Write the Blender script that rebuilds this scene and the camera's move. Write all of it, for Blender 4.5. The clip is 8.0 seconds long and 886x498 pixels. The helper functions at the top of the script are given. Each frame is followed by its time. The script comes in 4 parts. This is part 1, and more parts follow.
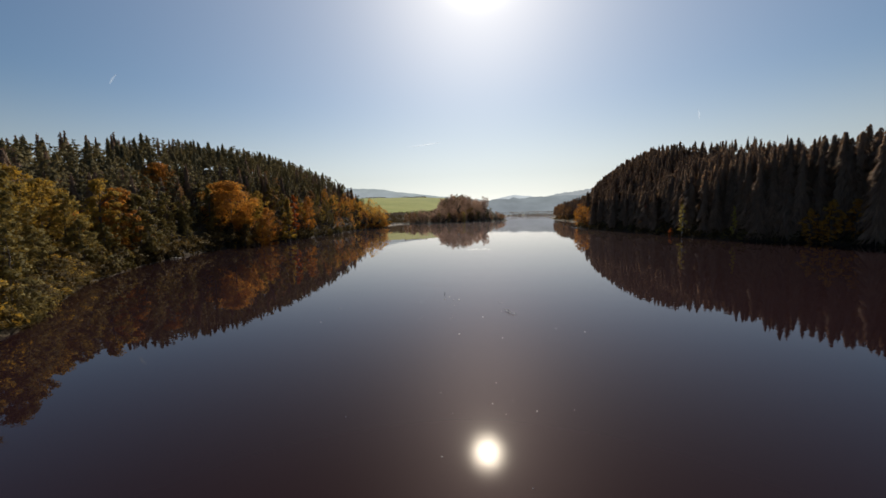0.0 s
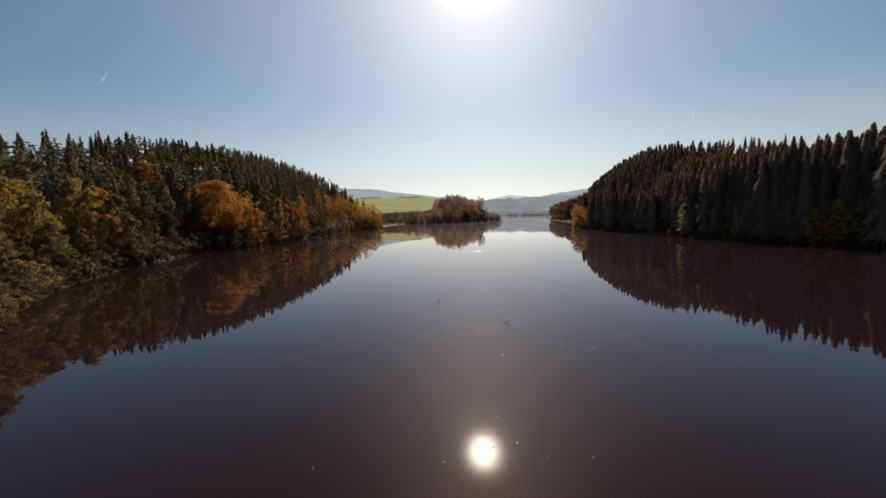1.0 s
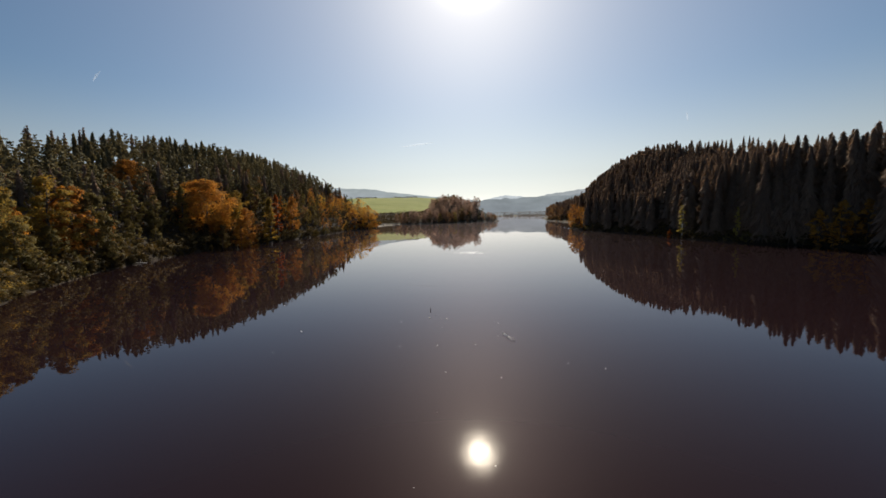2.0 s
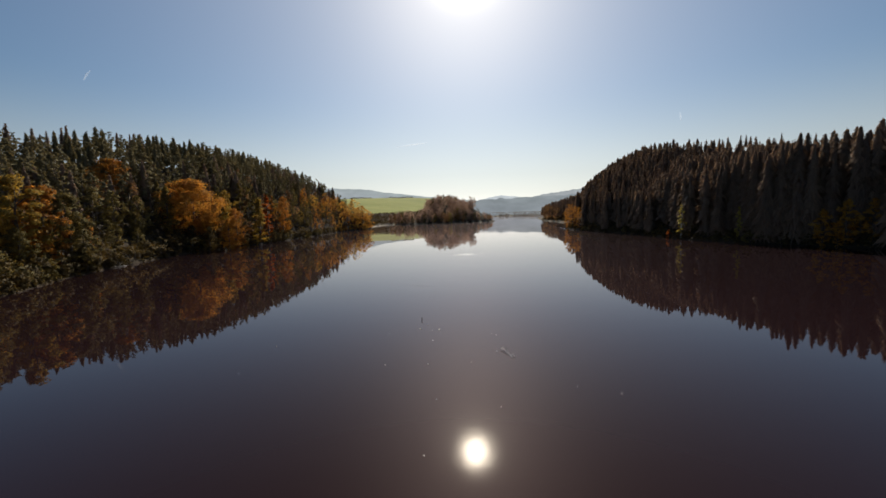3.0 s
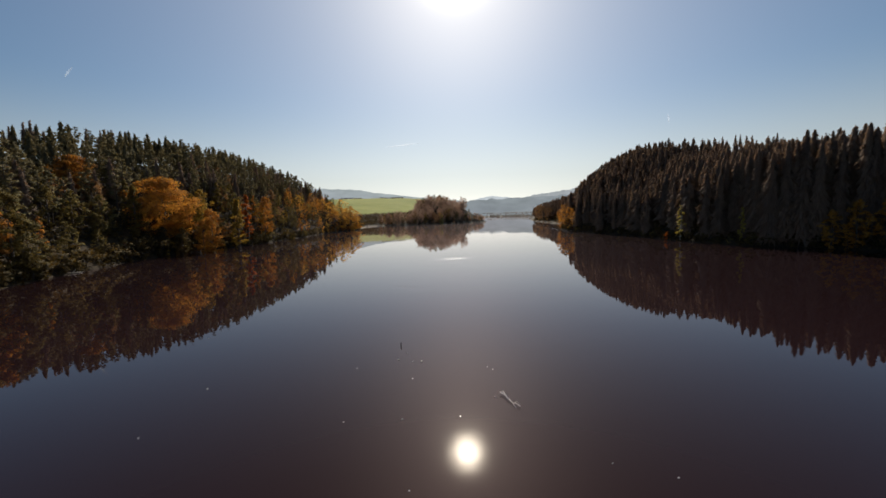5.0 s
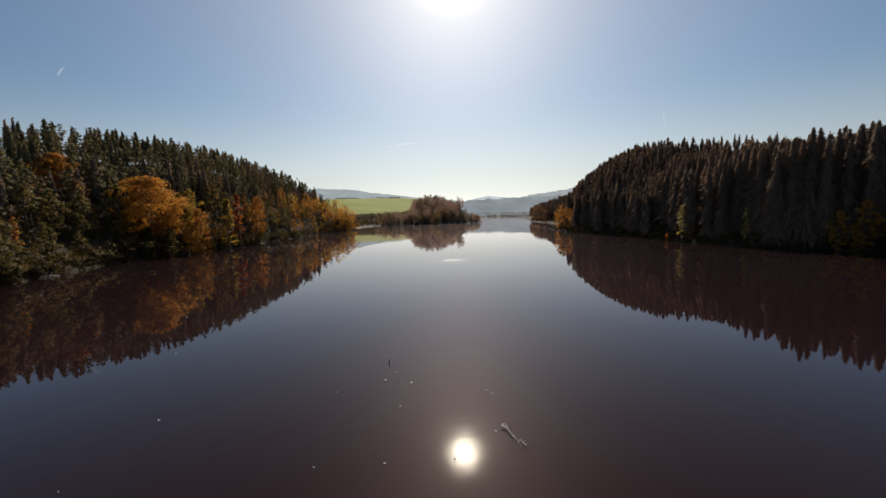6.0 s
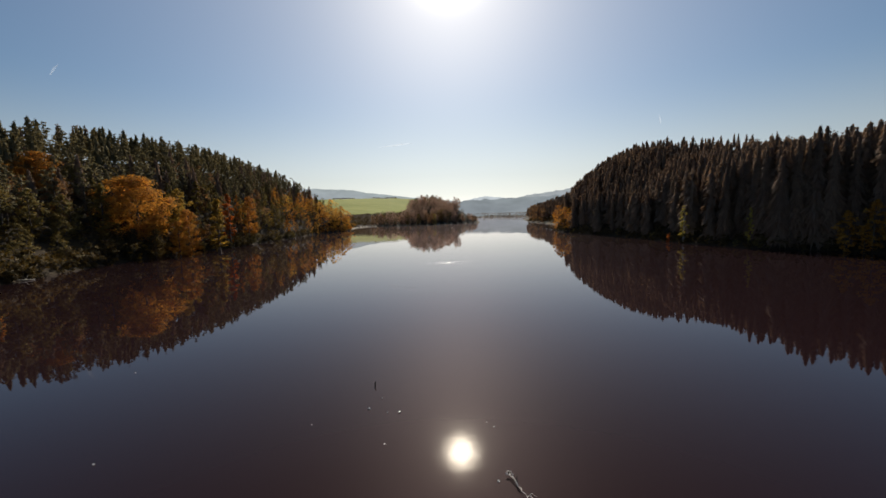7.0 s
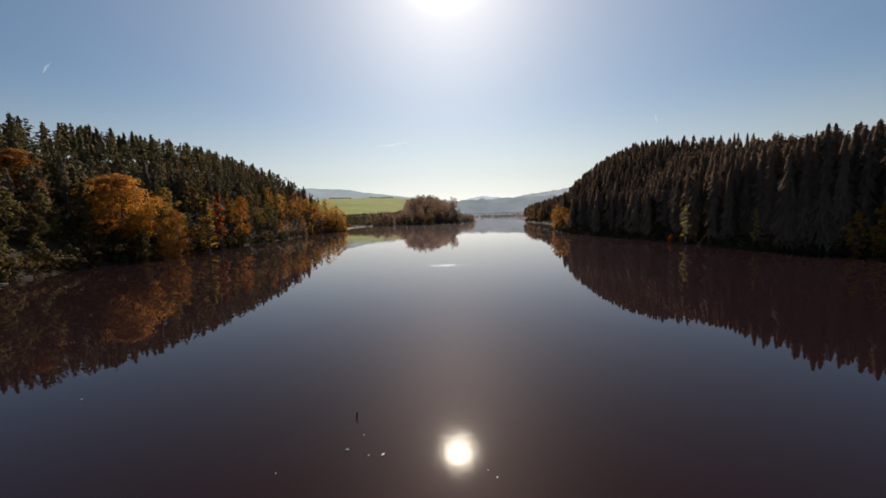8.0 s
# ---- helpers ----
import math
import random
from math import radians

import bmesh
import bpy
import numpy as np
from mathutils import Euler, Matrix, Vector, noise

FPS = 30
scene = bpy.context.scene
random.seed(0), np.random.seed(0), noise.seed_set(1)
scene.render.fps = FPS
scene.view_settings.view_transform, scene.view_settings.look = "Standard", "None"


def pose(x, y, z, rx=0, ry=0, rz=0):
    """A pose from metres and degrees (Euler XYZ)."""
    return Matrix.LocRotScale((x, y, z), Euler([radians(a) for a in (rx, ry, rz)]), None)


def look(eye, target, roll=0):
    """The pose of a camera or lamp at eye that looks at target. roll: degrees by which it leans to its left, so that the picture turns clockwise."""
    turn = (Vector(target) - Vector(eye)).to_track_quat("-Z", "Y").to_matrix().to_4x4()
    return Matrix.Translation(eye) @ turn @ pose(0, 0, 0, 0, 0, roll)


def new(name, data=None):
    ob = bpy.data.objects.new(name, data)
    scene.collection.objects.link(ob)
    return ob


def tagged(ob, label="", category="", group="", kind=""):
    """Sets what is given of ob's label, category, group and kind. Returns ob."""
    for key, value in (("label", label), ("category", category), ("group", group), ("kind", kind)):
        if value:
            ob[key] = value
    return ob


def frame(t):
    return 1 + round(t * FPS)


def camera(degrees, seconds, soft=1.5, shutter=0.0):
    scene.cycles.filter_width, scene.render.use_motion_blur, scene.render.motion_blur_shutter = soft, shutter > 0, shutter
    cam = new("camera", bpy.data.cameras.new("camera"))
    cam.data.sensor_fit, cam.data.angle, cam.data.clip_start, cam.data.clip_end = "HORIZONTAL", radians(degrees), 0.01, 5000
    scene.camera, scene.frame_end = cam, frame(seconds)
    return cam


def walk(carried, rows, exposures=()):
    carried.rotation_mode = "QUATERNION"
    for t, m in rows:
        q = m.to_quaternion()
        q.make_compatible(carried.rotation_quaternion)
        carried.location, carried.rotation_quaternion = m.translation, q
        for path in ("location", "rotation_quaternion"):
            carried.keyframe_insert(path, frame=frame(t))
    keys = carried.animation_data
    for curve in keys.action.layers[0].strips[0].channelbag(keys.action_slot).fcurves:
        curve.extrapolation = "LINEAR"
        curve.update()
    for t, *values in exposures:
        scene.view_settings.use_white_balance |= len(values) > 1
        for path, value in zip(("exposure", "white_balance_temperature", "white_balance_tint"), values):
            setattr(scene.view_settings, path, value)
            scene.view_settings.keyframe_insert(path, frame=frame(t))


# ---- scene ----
cam = camera(100.6, 8.0, soft=1.55)
PATH = [
    (0, (0.253, -0.436, 11.708), (0.239, 1.555, 11.522), -1.6),
    (0.5, (0.397, 1.563, 11.785), (0.396, 3.555, 11.599), -1.7),
    (1, (0.564, 3.607, 11.868), (0.573, 5.598, 11.682), -1.7),
    (1.5, (0.792, 5.688, 11.925), (0.812, 7.679, 11.739), -1.6),
    (3, (1.484, 11.694, 11.993), (1.539, 13.685, 11.807), -1.7),
    (3.5, (1.705, 13.643, 12.041), (1.775, 15.633, 11.856), -1.7),
    (4, (1.923, 15.548, 12.059), (2.003, 17.538, 11.874), -1.7),
    (4.5, (2.174, 17.516, 12.079), (2.266, 19.505, 11.895), -1.7),
    (6, (2.932, 23.196, 12.17), (3.052, 25.184, 11.985), -1.7),
    (6.5, (3.179, 25.046, 12.254), (3.309, 27.034, 12.07), -1.7),
    (7, (3.414, 26.916, 12.277), (3.551, 28.902, 12.093), -1.7),
    (7.5, (3.697, 28.872, 12.373), (3.841, 30.858, 12.187), -1.7),
    (8, (3.94, 30.787, 12.44), (4.093, 32.772, 12.254), -1.7),
]
walk(cam, [(t, look(eye, target, roll)) for t, eye, target, roll in PATH])

# ---- world, sun, exposure ----
SUN = Vector((0.0861, 0.8212, 0.5670)).normalized()
ELEV, AZIM = math.asin(SUN.z), math.atan2(SUN.x, SUN.y)
scene.view_settings.exposure = 0.0


def make_world():
    world = bpy.data.worlds.new("autumn_sky")
    scene.world = world
    world.use_nodes = True
    nt = world.node_tree
    nt.nodes.clear()
    out = nt.nodes.new("ShaderNodeOutputWorld")
    sky = nt.nodes.new("ShaderNodeTexSky")
    sky.sky_type, sky.sun_disc = "NISHITA", False
    sky.sun_elevation, sky.sun_rotation = ELEV, AZIM
    sky.altitude, sky.air_density, sky.dust_density, sky.ozone_density = 400, 1.05, 0.6, 1.3
    bg = nt.nodes.new("ShaderNodeBackground")
    bg.inputs["Strength"].default_value = 0.064
    tone = nt.nodes.new("ShaderNodeHueSaturation")
    # the haze along the horizon takes the colour out of the lowest sky
    low = nt.nodes.new("ShaderNodeSeparateXYZ")
    fade = nt.nodes.new("ShaderNodeMapRange")
    fade.interpolation_type = "SMOOTHSTEP"
    for k, v in enumerate((0.0, 0.30, 0.25, 1.2)):
        fade.inputs[1 + k].default_value = v
    nt.links.new(low.outputs["Z"], fade.inputs[0])
    nt.links.new(fade.outputs[0], tone.inputs["Saturation"])
    nt.links.new(sky.outputs["Color"], tone.inputs["Color"])
    tint = nt.nodes.new("ShaderNodeMix")
    tint.data_type, tint.blend_type = "RGBA", "MULTIPLY"
    tint.inputs[0].default_value, tint.inputs[7].default_value = 1.0, (0.98, 1.01, 1.0, 1)
    nt.links.new(tone.outputs["Color"], tint.inputs[6])
    nt.links.new(tint.outputs[2], bg.inputs["Color"])
    # the aureole of the hazy air round the sun
    tc = nt.nodes.new("ShaderNodeTexCoord")
    nt.links.new(tc.outputs["Generated"], low.inputs[0])
    dot = nt.nodes.new("ShaderNodeVectorMath")
    dot.operation = "DOT_PRODUCT"
    dot.inputs[1].default_value = SUN
    nt.links.new(tc.outputs["Generated"], dot.inputs[0])
    arc = nt.nodes.new("ShaderNodeMath")
    arc.operation = "ARCCOSINE"
    nt.links.new(dot.outputs["Value"], arc.inputs[0])

    def lobe(width, level):
        last = arc.outputs[0]
        for op, value in (("DIVIDE", width), ("POWER", 2.0), ("MULTIPLY", -1.0), ("EXPONENT", None), ("MULTIPLY", level)):
            step = nt.nodes.new("ShaderNodeMath")
            step.operation = op
            if value is not None:
                step.inputs[1].default_value = value
            nt.links.new(last, step.inputs[0])
            last = step.outputs[0]
        return last

    def glow(colour, lobes):
        a, b = (lobe(*k) for k in lobes)
        total = nt.nodes.new("ShaderNodeMath")
        nt.links.new(a, total.inputs[0])
        nt.links.new(b, total.inputs[1])
        g = nt.nodes.new("ShaderNodeBackground")
        g.inputs["Color"].default_value = (*colour, 1)
        nt.links.new(total.outputs[0], g.inputs["Strength"])
        return g.outputs[0]

    # narrow lobes this strong are added to give the mirrored sun a bloom
    near = glow((1.0, 0.90, 0.70), ((0.029, 110.0), (0.062, 5.0)))
    wide = glow((1.0, 0.94, 0.86), ((0.22, 0.20), (0.65, 0.25)))
    halo = nt.nodes.new("ShaderNodeAddShader")
    nt.links.new(near, halo.inputs[0])
    nt.links.new(wide, halo.inputs[1])
    both = nt.nodes.new("ShaderNodeAddShader")
    nt.links.new(bg.outputs[0], both.inputs[0])
    nt.links.new(halo.outputs[0], both.inputs[1])
    nt.links.new(both.outputs[0], out.inputs["Surface"])


make_world()
lamp = bpy.data.lights.new("sun", "SUN")
lamp.energy, lamp.angle, lamp.color = 5.0, radians(0.53), (1.0, 0.93, 0.82)
new("sun", lamp).matrix_world = look(SUN * 300, (0, 0, 0))


# ---- materials ----
def material(name):
    m = bpy.data.materials.new(name)
    m.use_nodes = True
    nt = m.node_tree
    nt.nodes.clear()
    out = nt.nodes.new("ShaderNodeOutputMaterial")
    return m, nt, out


def ramp(nt, source, stops):
    r = nt.nodes.new("ShaderNodeValToRGB")
    while len(r.color_ramp.elements) < len(stops):
        r.color_ramp.elements.new(0.5)
    for el, (p, c) in zip(r.color_ramp.elements, stops):
        el.position, el.color = p, (*c, 1)
    nt.links.new(source, r.inputs[0])
    return r.outputs[0]


def noise_of(nt, scale, detail=4.0, where="Object"):
    tc = nt.nodes.new("ShaderNodeTexCoord")
    n = nt.nodes.new("ShaderNodeTexNoise")
    n.inputs["Scale"].default_value, n.inputs["Detail"].default_value = scale, detail
    nt.links.new(tc.outputs[where], n.inputs["Vector"])
    return n.outputs["Fac"]


def mixed(nt, fac, a, b, mode="MIX"):
    x = nt.nodes.new("ShaderNodeMix")
    x.data_type, x.blend_type = "RGBA", mode
    for sock, v in ((x.inputs[0], fac), (x.inputs[6], a), (x.inputs[7], b)):
        if isinstance(v, (int, float)):
            sock.default_value = v
        elif isinstance(v, tuple):
            sock.default_value = (*v, 1)
        else:
            nt.links.new(v, sock)
    return x.outputs[2]


def leaf_material(name, stops, glow=0.64, tint=(1.0, 0.8, 0.45)):
    """Leaves: hue differs from tree to tree and leaf to leaf, and light comes through them."""
    m, nt, out = material(name)
    info = nt.nodes.new("ShaderNodeObjectInfo")
    geo = nt.nodes.new("ShaderNodeNewGeometry")
    a = nt.nodes.new("ShaderNodeMath")
    a.operation = "MULTIPLY_ADD"
    nt.links.new(geo.outputs["Random Per Island"], a.inputs[0])
    a.inputs[1].default_value = 0.45
    b = nt.nodes.new("ShaderNodeMath")
    b.operation = "MULTIPLY"
    nt.links.new(info.outputs["Random"], b.inputs[0])
    b.inputs[1].default_value = 0.35
    nt.links.new(b.outputs[0], a.inputs[2])
    c = nt.nodes.new("ShaderNodeMath")
    c.operation = "MULTIPLY_ADD"
    nt.links.new(noise_of(nt, 0.35, 2.0), c.inputs[0])
    c.inputs[1].default_value = 0.4
    nt.links.new(a.outputs[0], c.inputs[2])
    col = ramp(nt, c.outputs[0], stops)
    d = nt.nodes.new("ShaderNodeBsdfDiffuse")
    nt.links.new(col, d.inputs["Color"])
    t = nt.nodes.new("ShaderNodeBsdfTranslucent")
    nt.links.new(mixed(nt, 1.0, col, tint, "MULTIPLY"), t.inputs["Color"])
    mix = nt.nodes.new("ShaderNodeMixShader")
    mix.inputs[0].default_value = glow
    nt.links.new(d.outputs[0], mix.inputs[1])
    nt.links.new(t.outputs[0], mix.inputs[2])
    g = nt.nodes.new("ShaderNodeBsdfGlossy")
    g.inputs["Roughness"].default_value = 0.65
    g.inputs["Color"].default_value = (0.8, 0.76, 0.7, 1)
    sheen = nt.nodes.new("ShaderNodeMixShader")
    sheen.inputs[0].default_value = 0.012
    nt.links.new(mix.outputs[0], sheen.inputs[1])
    nt.links.new(g.outputs[0], sheen.inputs[2])
    nt.links.new(sheen.outputs[0], out.inputs["Surface"])
    return m


NEEDLE = leaf_material("spruce_needles", [(0.1, (0.135, 0.098, 0.077)), (0.6, (0.215, 0.158, 0.121)), (1.0, (0.275, 0.206, 0.155))], 0.48, (1.0, 0.80, 0.58))
PINE = leaf_material("pine_needles", [(0.1, (0.10, 0.086, 0.050)), (0.6, (0.16, 0.138, 0.076)), (1.0, (0.21, 0.18, 0.095))], 0.40, (1.0, 0.82, 0.5))
YELLOW = leaf_material("yellow_leaves", [(0.1, (0.15, 0.108, 0.028)), (0.5, (0.29, 0.20, 0.045)), (1.0, (0.42, 0.30, 0.065))], 0.58)
# gold raised in brightness, to put sun through the leaves into their colour
GOLD = leaf_material("sun_brightened_gold_leaves", [(0.1, (0.34, 0.19, 0.045)), (0.5, (0.56, 0.33, 0.075)), (1.0, (0.70, 0.47, 0.12))], 0.72, (1.0, 0.84, 0.5))
OCHRE = leaf_material("ochre_leaves", [(0.1, (0.105, 0.080, 0.026)), (0.5, (0.19, 0.145, 0.042)), (1.0, (0.29, 0.225, 0.064))], 0.55)
# paled towards mauve, so the peninsula's haze lies in the leaf colour
MAUVE = leaf_material("haze_paled_brown_leaves", [(0.1, (0.24, 0.17, 0.135)), (0.5, (0.38, 0.275, 0.215)), (1.0, (0.50, 0.37, 0.29))], 0.76, (1.0, 0.88, 0.78))
ORANGE = leaf_material("orange_leaves", [(0.1, (0.24, 0.115, 0.03)), (0.5, (0.42, 0.20, 0.044)), (1.0, (0.54, 0.30, 0.065))], 0.66)
RED = leaf_material("red_orange_leaves", [(0.1, (0.20, 0.055, 0.015)), (0.5, (0.40, 0.11, 0.02)), (1.0, (0.50, 0.19, 0.03))])
OLIVE = leaf_material("olive_leaves", [(0.1, (0.07, 0.058, 0.025)), (0.5, (0.12, 0.098, 0.038)), (1.0, (0.195, 0.156, 0.052))], 0.42)
# leaves darkened to put the bank's deep shade into their colour
UNDER = leaf_material("shade_darkened_undergrowth", [(0.1, (0.040, 0.029, 0.015)), (0.5, (0.075, 0.055, 0.024)), (1.0, (0.12, 0.088, 0.032))], 0.42)
LIME = leaf_material("yellow_green_leaves", [(0.1, (0.20, 0.18, 0.05)), (0.5, (0.36, 0.32, 0.09)), (1.0, (0.50, 0.45, 0.13))], 0.6)
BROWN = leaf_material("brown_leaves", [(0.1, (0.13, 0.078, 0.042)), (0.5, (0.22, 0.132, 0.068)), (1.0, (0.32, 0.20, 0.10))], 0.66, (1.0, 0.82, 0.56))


def bark_material(name, dark, light, scale=3.0, rough=0.9):
    m, nt, out = material(name)
    p = nt.nodes.new("ShaderNodeBsdfPrincipled")
    nt.links.new(ramp(nt, noise_of(nt, scale, 6), [(0.3, dark), (0.7, light)]), p.inputs["Base Color"])
    p.inputs["Roughness"].default_value = rough
    nt.links.new(p.outputs[0], out.inputs["Surface"])
    return m


BARK = bark_material("grey_brown_bark", (0.035, 0.025, 0.018), (0.12, 0.09, 0.065))
BIRCH_BARK = bark_material("birch_bark", (0.10, 0.09, 0.08), (0.55, 0.52, 0.47), 2.0)
GREY_WOOD = bark_material("weathered_wood", (0.10, 0.085, 0.065), (0.30, 0.26, 0.21), 4.0, 0.8)


def ground_material(name, stops, scale_a, scale_b, bump=0.4):
    m, nt, out = material(name)
    p = nt.nodes.new("ShaderNodeBsdfPrincipled")
    big, fine = noise_of(nt, scale_a, 5), noise_of(nt, scale_b, 6)
    col = mixed(nt, 0.45, ramp(nt, big, stops), ramp(nt, fine, stops))
    nt.links.new(col, p.inputs["Base Color"])
    p.inputs["Roughness"].default_value = 0.95
    p.inputs["Specular IOR Level"].default_value = 0.1
    b = nt.nodes.new("ShaderNodeBump")
    b.inputs["Strength"].default_value, b.inputs["Distance"].default_value = bump, 0.3
    nt.links.new(fine, b.inputs["Height"])
    nt.links.new(b.outputs[0], p.inputs["Normal"])
    nt.links.new(p.outputs[0], out.inputs["Surface"])
    return m


FLOOR = ground_material("forest_floor", [(0.3, (0.018, 0.014, 0.009)), (0.55, (0.038, 0.027, 0.016)), (0.75, (0.062, 0.044, 0.022))], 0.08, 1.3)
FIELD = ground_material("meadow_grass", [(0.3, (0.150, 0.165, 0.026)), (0.55, (0.205, 0.215, 0.036)), (0.75, (0.26, 0.255, 0.055))], 0.012, 0.5)
SHORE = ground_material("dry_bank", [(0.3, (0.12, 0.10, 0.07)), (0.55, (0.22, 0.19, 0.13)), (0.75, (0.32, 0.28, 0.2))], 0.1, 1.0)


def water_material():
    m, nt, out = material("still_lake_water")
    depth = nt.nodes.new("ShaderNodeBsdfDiffuse")
    nt.links.new(ramp(nt, noise_of(nt, 0.02, 3), [(0.3, (0.0118, 0.0050, 0.0057)), (0.7, (0.0146, 0.0064, 0.0073))]), depth.inputs["Color"])
    mirror = nt.nodes.new("ShaderNodeBsdfGlossy")
    mirror.inputs["Color"].default_value = (1.0, 0.965, 0.975, 1)
    mirror.inputs["Roughness"].default_value = 0.010
    fres = nt.nodes.new("ShaderNodeFresnel")
    fres.inputs["IOR"].default_value = 1.333
    gain = nt.nodes.new("ShaderNodeMath")
    gain.operation, gain.use_clamp = "MULTIPLY_ADD", True
    gain.inputs[1].default_value, gain.inputs[2].default_value = 1.22, -0.036
    nt.links.new(fres.outputs[0], gain.inputs[0])
    both = nt.nodes.new("ShaderNodeMixShader")
    nt.links.new(gain.outputs[0], both.inputs[0])
    nt.links.new(depth.outputs[0], both.inputs[1])
    nt.links.new(mirror.outputs[0], both.inputs[2])
    # a weak, broad, pinkish gloss added to imitate glare round the sun's image
    spread = nt.nodes.new("ShaderNodeBsdfGlossy")
    spread.inputs["Color"].default_value = (1.0, 0.80, 0.78, 1)
    spread.inputs["Roughness"].default_value = 0.46
    water_surface = nt.nodes.new("ShaderNodeMixShader")
    water_surface.inputs[0].default_value = 0.0042
    nt.links.new(both.outputs[0], water_surface.inputs[1])
    nt.links.new(spread.outputs[0], water_surface.inputs[2])
    tc = nt.nodes.new("ShaderNodeTexCoord")

    def field(scale, squeeze, detail):
        mp = nt.nodes.new("ShaderNodeMapping")
        mp.inputs["Scale"].default_value = squeeze
        nt.links.new(tc.outputs["Object"], mp.inputs["Vector"])
        n = nt.nodes.new("ShaderNodeTexNoise")
        n.inputs["Scale"].default_value, n.inputs["Detail"].default_value = scale, detail
        nt.links.new(mp.outputs[0], n.inputs["Vector"])
        return n.outputs["Fac"]

    ripple = field(0.9, (1.0, 0.6, 1.0), 3.0)
    # faint breaths of wind: long patches where the ripples stand higher
    patch = ramp(nt, field(0.03, (0.35, 1.0, 1.0), 2.0), [(0.45, (0.05, 0.05, 0.05)), (0.72, (0.40, 0.40, 0.40))])
    # long, low swells that draw fine level lines across the mirror
    swell = nt.nodes.new("ShaderNodeMath")
    swell.operation, swell.inputs[1].default_value = "MULTIPLY_ADD", 0.9
    nt.links.new(field(0.55, (0.06, 1.0, 1.0), 2.0), swell.inputs[0])
    nt.links.new(ripple, swell.inputs[2])
    ripple = swell.outputs[0]
    b = nt.nodes.new("ShaderNodeBump")
    b.inputs["Distance"].default_value = 0.02
    nt.links.new(patch, b.inputs["Strength"])
    nt.links.new(ripple, b.inputs["Height"])
    for node in (depth, mirror, fres, spread):
        nt.links.new(b.outputs[0], node.inputs["Normal"])
    nt.links.new(water_surface.outputs[0], out.inputs["Surface"])
    return m


WATER = water_material()


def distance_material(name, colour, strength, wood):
    """Far hills: emission over the wood colour stands in for kilometres of sunlit air."""
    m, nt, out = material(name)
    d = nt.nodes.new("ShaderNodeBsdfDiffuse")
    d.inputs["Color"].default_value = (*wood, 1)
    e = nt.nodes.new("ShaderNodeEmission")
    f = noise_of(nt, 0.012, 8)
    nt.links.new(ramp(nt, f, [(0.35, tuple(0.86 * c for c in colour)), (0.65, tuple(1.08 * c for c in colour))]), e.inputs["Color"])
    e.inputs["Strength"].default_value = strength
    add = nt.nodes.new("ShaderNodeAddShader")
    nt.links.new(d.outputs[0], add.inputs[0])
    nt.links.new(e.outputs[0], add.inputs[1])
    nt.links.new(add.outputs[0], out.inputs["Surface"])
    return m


# ---- the lake and its banks ----
LAKE = [(-30, -260), (-31, 0), (-48, 38), (-71.5, 70), (-83.5, 98), (-88, 115), (-92, 138), (-94, 156), (-89, 178), (-84, 205), (-80, 245),
        (-78, 285), (-78, 318), (-74, 345), (-66, 372), (-60, 388), (-64, 402), (-68, 425), (-66, 450), (-68, 490), (-50, 528), (-24, 514), (24, 508), (62, 532), (84, 546), (97, 566), (92, 590), (78, 606),
        (68, 684), (100, 850), (190, 1250), (270, 1460), (380, 1120), (300, 950), (205, 720), (152, 505), (146, 430), (134, 340),
        (120, 300), (98, 270), (92, 250), (91.5, 216), (97, 190), (96.5, 148), (100, 126), (112.5, 110.5), (119, 92), (112, 0), (112, -260)]


def inland(x, y):
    """Metres from the water's edge: positive on land, negative in the lake."""
    x, y = np.asarray(x, float), np.asarray(y, float)
    best, inside = np.full(x.shape, 1e9), np.zeros(x.shape, bool)
    for (ax, ay), (bx, by) in zip(LAKE, LAKE[1:] + LAKE[:1]):
        dx, dy = bx - ax, by - ay
        u = np.clip(((x - ax) * dx + (y - ay) * dy) / (dx * dx + dy * dy), 0, 1)
        best = np.minimum(best, np.hypot(x - ax - u * dx, y - ay - u * dy))
        cross = (ay > y) != (by > y)
        inside ^= cross & (x < ax + (y - ay) / (dy if dy else 1e-9) * dx)
    return np.where(inside, -best, best)


def waves(x, y):
    return (np.sin(x * 0.071 + 1.3 * np.sin(y * 0.043)) + np.sin(y * 0.089 + 1.1 * np.sin(x * 0.057)) + 0.6 * np.sin(x * 0.19 + y * 0.23)) / 2.6


def height(x, y):
    x, y = np.asarray(x, float), np.asarray(y, float)
    d = inland(x, y)
    dl = np.maximum(d, 0)
    left = np.interp(y, [-100, 100, 160, 200, 280, 320, 360, 385, 410, 450], [21, 22.5, 32, 44, 52, 53, 49.5, 31, 6, 2]) * (1 - np.exp(-dl / 33)) * (x < 0)
    right = np.interp(y, [-100, 60, 130, 200, 280, 340, 430, 520, 700], [5, 5, 8.5, 41, 53, 43, 26, 16, 14]) * (1 - np.exp(-dl / 37)) * (x >= 60)
    field = np.interp(y, [390, 450, 600, 800, 1000, 1250, 1500, 1800], [0, 2, 13, 31, 49, 68, 84, 76]) * (1 - np.exp(-dl / 110)) * (x < 80)
    mound = 21 * np.exp(-((x - 30) / 44) ** 2 - ((y - 602) / 64) ** 2) * (1 - np.exp(-dl / 14))
    land = 0.35 + np.minimum(dl, 2) * 0.3 + left + right + field + mound + waves(x, y) * np.minimum(dl / 30, 1) * 1.5
    return np.where(d > 0, land, np.maximum(-4.0, 0.35 + d * 0.45))


